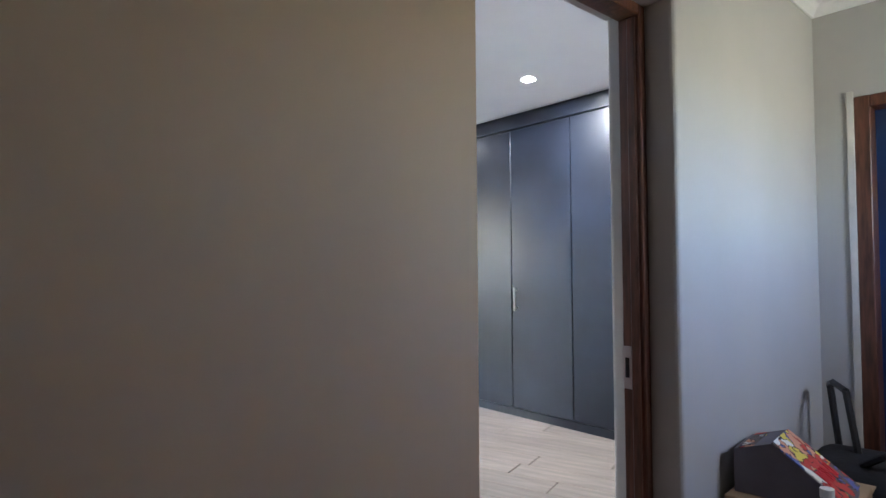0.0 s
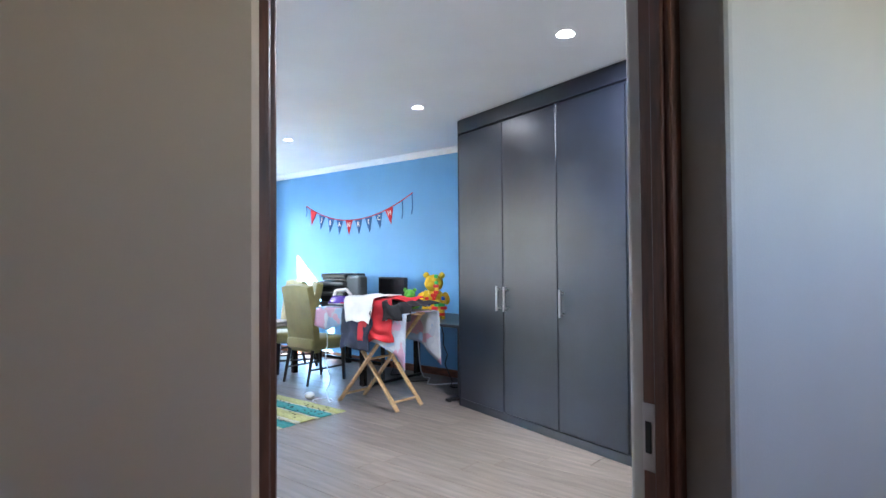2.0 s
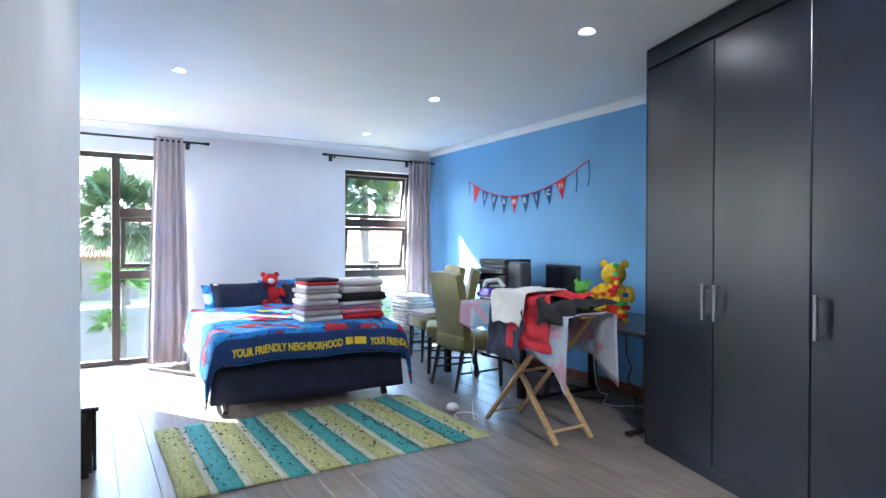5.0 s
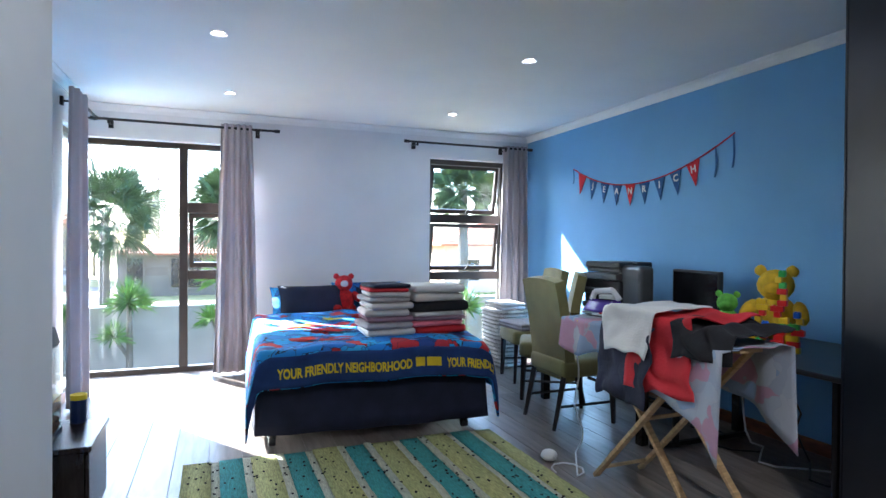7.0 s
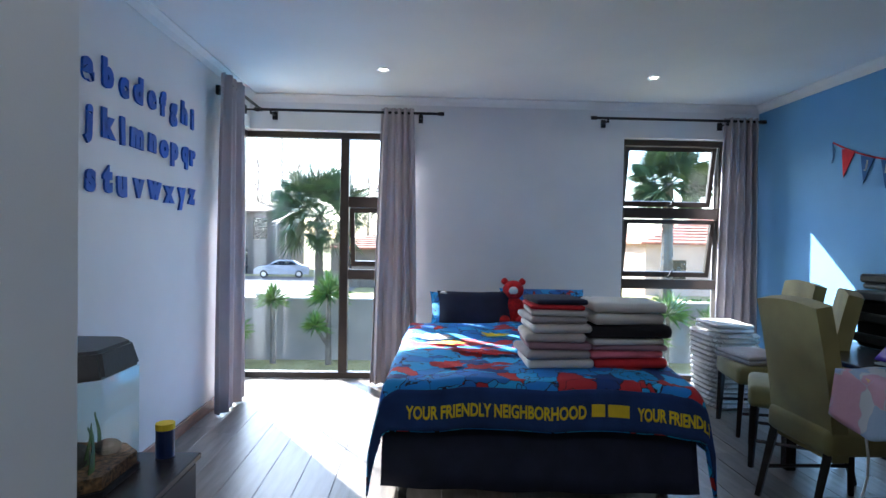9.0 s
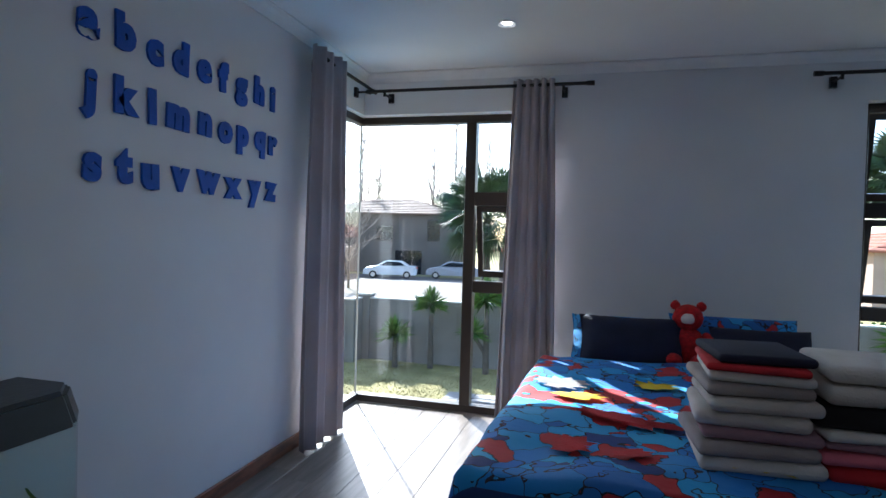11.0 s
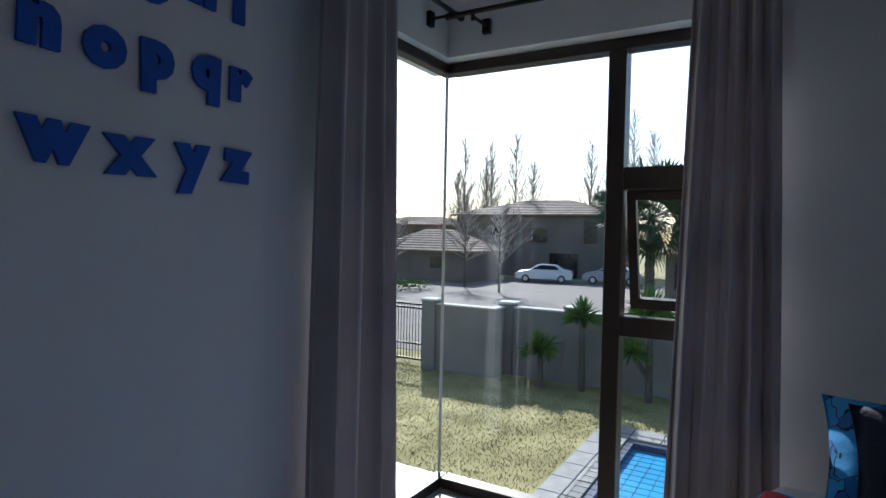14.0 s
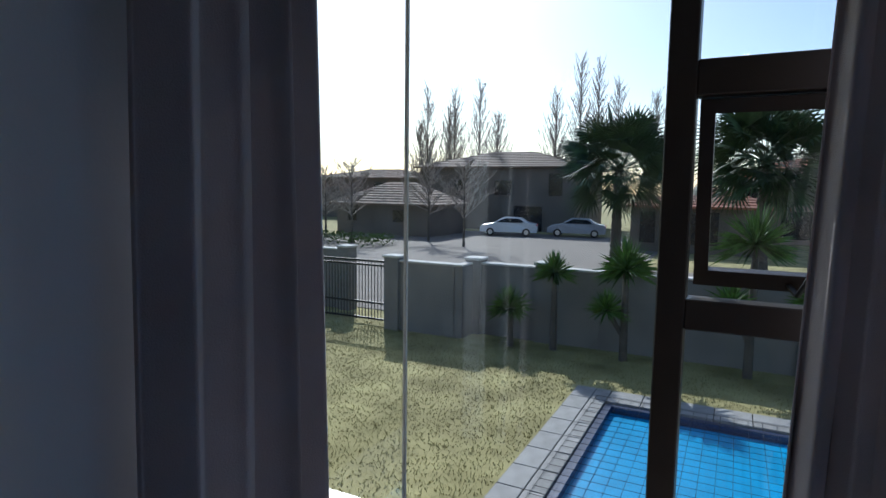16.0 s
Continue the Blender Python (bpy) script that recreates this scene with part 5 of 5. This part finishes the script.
def palm(x, y, h, r, seed):
    rnd = random.Random(seed)
    t = thing("palm_tree", pose(x, y, G), "fan palm with a rough trunk and a broad leafy crown", "palm tree", "palm trees")
    tr = bmesh.new()
    for k in range(10):
        rod((0, 0, h * k / 10), (0, 0, h * (k + 1) / 10 + 0.03), 0.30 - 0.008 * k, 0.24 - 0.008 * k, 9, tr)
    part("trunk", tr, BARK, t)
    cr = bmesh.new()
    for k in range(96):
        a, e = rnd.uniform(0, 2 * math.pi), rnd.uniform(-0.7, 1.35)
        d = Vector((math.cos(a) * math.cos(e), math.sin(a) * math.cos(e), math.sin(e)))
        base = Vector((0, 0, h))
        tip = base + d * r * rnd.uniform(0.3, 0.62)
        rod(base, tip, 0.02, 0.012, 3, cr)
        side = d.cross(Vector((0, 0, 1))).normalized()
        side = (Matrix.Rotation(rnd.uniform(-1.2, 1.2), 3, d) @ side).normalized()
        upv = side.cross(d).normalized()
        for j in range(17):
            f = (j / 16 - 0.5) * 2.6
            w = (d * math.cos(f) + side * math.sin(f)).normalized()
            L = r * 0.48 * (0.6 + 0.4 * math.cos(f))
            e2 = tip + w * L - Vector((0, 0, 0.16 * L))
            m2 = tip + w * L * 0.5 + upv * 0.01
            q = d.cross(w)
            s2 = (upv * 0.3 + side * math.cos(f) - d * math.sin(f)).normalized() * 0.05
            cr.faces.new([cr.verts.new(p) for p in (tip, m2 + s2, e2, m2 - s2)])
    part("crown", cr, PALM, t)


palm(-35.0, -3.4, 4.6, 3.3, 1)
palm(-29.0, 2.6, 4.6, 2.9, 2)
palm(-25.5, 12.2, 5.9, 2.0, 3)


def bare_tree(x, y, h, spread, seed, n=70, r0=0.12, label="tall bare poplar with fine upright twigs", base=0.15):
    rnd = random.Random(seed)
    t = thing("bare_tree", pose(x, y, G), label, "tree", "bare winter trees")
    part("trunk", rod((0, 0, -0.1), (0, 0, h * 0.93), r0, 0.015, 6), BARK, t)
    tw = bmesh.new()
    vs, fs = [], []

    def stick(a, b, r):
        d = (b - a).normalized()
        s = d.cross(Vector((0.3, 0.9, 0.1))).normalized() * r
        q = d.cross(s).normalized() * r
        i = len(vs)
        vs.extend([a + s, a - s * 0.5 + q * 0.87, a - s * 0.5 - q * 0.87, b])
        fs.extend([(i, i + 1, i + 3), (i + 1, i + 2, i + 3), (i + 2, i, i + 3)])
    for k in range(n):
        f = base + (0.92 - base) * (k + rnd.random()) / n
        a = rnd.uniform(0, 2 * math.pi)
        p = Vector((0, 0, h * f))
        L = spread * (1.15 - f) * rnd.uniform(0.7, 1.2)
        rise = rnd.uniform(1.3, 2.6) if spread < 2.3 else rnd.uniform(0.3, 1.2)
        e = p + Vector((math.cos(a) * L, math.sin(a) * L, L * rise))
        stick(p, e, 0.036)
        for j in range(9):
            g = rnd.uniform(0.2, 0.95)
            s = p.lerp(e, g)
            a2 = a + rnd.uniform(-1.5, 1.5)
            l2 = L * rnd.uniform(0.25, 0.6)
            e2 = s + Vector((math.cos(a2) * l2 * 0.5, math.sin(a2) * l2 * 0.5, l2 * rise * 0.6))
            stick(s, e2, 0.024)
            for _ in range(2):
                stick(s.lerp(e2, 0.5), s.lerp(e2, 0.5) + Vector((rnd.uniform(-0.3, 0.3), rnd.uniform(-0.3, 0.3), 0.5)) * l2 * 0.7, 0.016)
    me = bpy.data.meshes.new("twigs")
    me.from_pydata(vs, [], fs)
    me.materials.append(TWIG)
    o = new("twigs", me)
    o.parent = t
    tw.free()


for k, (x, y, h) in enumerate(((-66, -9.8, 16.0), (-67, -8.2, 15.5), (-65, -12.0, 12.5), (-68, -6.4, 13.5), (-66, -24.0, 13.8), (-67, -21.4, 14.5), (-66, -27.5, 14.2), (-68, -25.6, 12.0), (-66, -18.8, 11.0), (-70, -3.0, 12.5), (-70, -0.8, 13.0), (-68, -29.5, 10.5))):
    bare_tree(x, y - 3.2, h * 1.14, 2.1, 20 + k, 110)
for k, (x, y, h) in enumerate(((-41, -17.0, 6.0), (-39, -13.4, 5.5), (-37, -20.5, 5.5), (-40, -25.0, 5.0))):
    bare_tree(x, y, h, 2.6, 50 + k, 46, 0.1, "small bare spreading tree by the street", 0.3)


# ---- houses ----
def house(x0, x1, y0, y1, z1, rise, label, wall=HOUSE, roof=ROOF, wins=(), over=0.5, groups="houses across the street"):
    hs = thing("house", pose(0, 0, 0), label, "house", groups)
    part("wall", box(x0, x1, y0, y1, G - 0.2, z1), wall, hs)
    a = [(x0 - over, y0 - over), (x1 + over, y0 - over), (x1 + over, y1 + over), (x0 - over, y1 + over)]
    w = min(x1 - x0, y1 - y0) / 2 + over
    xm0, xm1, ym0, ym1 = x0 - over + w, x1 + over - w, y0 - over + w, y1 + over - w
    rb_ = bmesh.new()
    n = 9
    prev = None
    for k in range(n):                      # courses of tiles, each a small step
        f0, f1 = k / n, (k + 1) / n
        A = [(p[0] + (min(max(p[0], xm0), xm1) - p[0]) * f0, p[1] + (min(max(p[1], ym0), ym1) - p[1]) * f0) for p in a]
        B = [(p[0] + (min(max(p[0], xm0), xm1) - p[0]) * f1, p[1] + (min(max(p[1], ym0), ym1) - p[1]) * f1) for p in a]
        lo = [rb_.verts.new((*p, z1 + rise * f0 + 0.06)) for p in A]
        hi = [rb_.verts.new((*p, z1 + rise * f1)) for p in B]
        dn = [rb_.verts.new((*p, z1 + rise * f0 - 0.08)) for p in A]
        for i in range(4):
            j = (i + 1) % 4
            rb_.faces.new((lo[i], lo[j], hi[j], hi[i]))
            rb_.faces.new((dn[i], dn[j], lo[j], lo[i]))
        if k == n - 1:
            rb_.faces.new(hi)
        if k == 0:
            rb_.faces.new(dn[::-1])
    bmesh.ops.remove_doubles(rb_, verts=rb_.verts[:], dist=0.001)
    part("roof", rb_, roof, hs)
    for wy, wz, ww, wh in wins:
        wo = part("window", box(x1 - 0.02, x1 + 0.05, wy - ww / 2 - 0.08, wy + ww / 2 + 0.08, wz - 0.08, wz + wh + 0.08), wall, hs)
        part("pane", box(x1 + 0.051, x1 + 0.06, wy - ww / 2, wy + ww / 2, wz, wz + wh), DARKW, wo)
    return hs


house(-66, -55, -25.5, -10.5, 3.4, 1.7, "two-storey brown plastered house with a tiled hip roof", wins=((-12.2, 0.9, 1.2, 1.9), (-17, 0.9, 1.6, 1.3), (-21, 0.9, 1.6, 1.3), (-14.6, G, 2.6, 2.2)))
house(-50, -44, -27.0, -18.5, 0.15, 1.7, "single-storey garage wing with a pyramid tile roof", wins=((-25.5, -1.2, 0.8, 0.9), (-21, -1.2, 1.4, 0.9)))
house(-75, -64, -46, -31, 2.6, 1.2, "brown house with a low sloping roof beyond the trees", wins=((-36, 0.8, 1.5, 1.2),))
house(-51, -43, -4.0, 4.0, 0.5, 1.3, "low brown house with a terracotta tiled roof", wins=((0, -1.7, 1.8, 1.9), (-3, -1.7, 0.9, 1.9)), wall=HOUSE, roof=ROOFR)
house(-68, -54, 0.5, 14, 2.6, 1.8, "large plastered house with a red tiled roof", wall=HOUSEP, roof=ROOFR, wins=((3, 0.4, 1.4, 1.3), (8, 0.4, 1.4, 1.3), (5.5, -1.9, 2.4, 2.0)))
house(-52, -40, 17.0, 30, 1.2, 1.9, "pink plastered house with a red tiled roof", wall=HOUSEP, roof=ROOFR, wins=((19, -1.4, 1.4, 1.5), (23, -1.4, 1.8, 1.5), (27, -1.4, 1.4, 1.5)))
house(-70, -58, -75, -52, 2.4, 1.5, "distant brown house with a tiled roof", wins=((-60, 0.2, 1.5, 1.2), (-66, 0.2, 1.5, 1.2)))

# low hedges
rh = random.Random(8)
for x, y, w, d, h in ((-36.5, -21.5, 3.0, 8.0, 0.7), (-22.5, 12.5, 1.5, 7.0, 1.5), (-44, -33, 3, 6, 1.6)):
    hg = thing("hedge", pose(x, y, G), "dark green clipped hedge of small leaves", "hedge")
    lv, lf = [], []
    for _ in range(1500):
        p = Vector((rh.uniform(-w / 2, w / 2), rh.uniform(-d / 2, d / 2), h * rh.random() ** 0.6))
        s = rh.uniform(0.06, 0.14)
        u_ = Vector((rh.gauss(0, 1), rh.gauss(0, 1), rh.gauss(0, 1))).normalized()
        q_ = u_.orthogonal().normalized()
        i = len(lv)
        lv.extend([p + u_ * s, p + q_ * s * 0.6, p - u_ * s, p - q_ * s * 0.6])
        lf.append((i, i + 1, i + 2, i + 3))
    me = bpy.data.meshes.new("leaves")
    me.from_pydata(lv, [], lf)
    me.materials.append(PLANT)
    o = new("foliage", me)
    o.parent = hg

# ---- parked cars ----


def car(m, paint, label):
    c = thing("car", m, label, "car", "parked cars")
    prof = [(-2.2, 0.30), (-2.25, 0.75), (-2.1, 0.98), (-1.55, 1.05), (-0.95, 1.42), (0.25, 1.46), (0.55, 1.38), (1.15, 1.00), (1.95, 0.88), (2.2, 0.70), (2.22, 0.32)]
    bm = bmesh.new()
    rows = []
    for s, inset in ((-0.88, 0.0), (-0.80, 0.0), (0.80, 0.0), (0.88, 0.0)):
        rows.append([bm.verts.new((x, s * (0.80 if z > 1.1 else 1.0), z if abs(s) < 0.85 else z * 0.97)) for x, z in prof])
    k = len(prof)
    for a, b in zip(rows[:-1], rows[1:]):
        for i in range(k):
            j = (i + 1) % k
            bm.faces.new((a[i], a[j], b[j], b[i]))
    bm.faces.new(rows[0])
    bm.faces.new(rows[-1][::-1])
    bmesh.ops.recalc_face_normals(bm, faces=bm.faces[:])
    part("body", bm, paint, c)
    for s in (-1, 1):
        wb = bmesh.new()
        y = s * 0.80
        wb.faces.new([wb.verts.new(p) for p in ((-1.35, s * 0.86, 1.05), (-0.85, s * 0.735, 1.36), (0.2, s * 0.735, 1.40), (0.95, s * 0.86, 1.05))])
        bmesh.ops.solidify(wb, geom=wb.faces[:], thickness=0.03)
        part("side_window", wb, DARKW, c)
        for x in (-1.4, 1.4):
            t = part("wheel", rod((x, s * 0.70, 0.31), (x, s * 0.90, 0.31), 0.31, seg=18), TYRE, c)
            part("rim", rod((x, s * 0.885, 0.31), (x, s * 0.91, 0.31), 0.19, seg=12), STEEL, t)
        part("headlight", box(2.02, 2.2, s * 0.62 - 0.14, s * 0.62 + 0.14, 0.66, 0.78, 0.02), DARKW, c)
        part("tail_light", box(-2.24, -2.1, s * 0.62 - 0.14, s * 0.62 + 0.14, 0.78, 0.92, 0.02), BC[0], c)


car(pose(-49.5, -14.3, G + 0.02, 0, 0, -75), CARW, "white sedan parked on the paved drive")
car(pose(-51.5, -9.4, G + 0.02, 0, 0, -80), mat("silver_car_paint", (0.4, 0.4, 0.42), 0.25, bump=0), "silver car parked under the palm")

# ---- floor planks ----
rf_ = random.Random(2)
PW, PL = 0.192, 1.285
plank = {}
y = -0.02
row_i = 0
while y < 5.62:
    off = -rf_.uniform(0.1, PL)
    x = -8.02 + off
    while x < 0.2:
        a, b = max(x, -7.94), min(x + PL, 0.2)
        if b - a > 0.05:
            key = round(b - a, 2)
            if key not in plank:
                o = part("plank", box(-key / 2 + 0.0012, key / 2 - 0.0012, -PW / 2 + 0.0012, PW / 2 - 0.0012, -0.011, 0.0, 0.0012), LAMI, floor_ob)
                plank[key] = o.data
            else:
                o = new("plank", plank[key])
                o.parent = floor_ob
            o.location = ((a + b) / 2, y + PW / 2, 0)
        x += PL
    y += PW
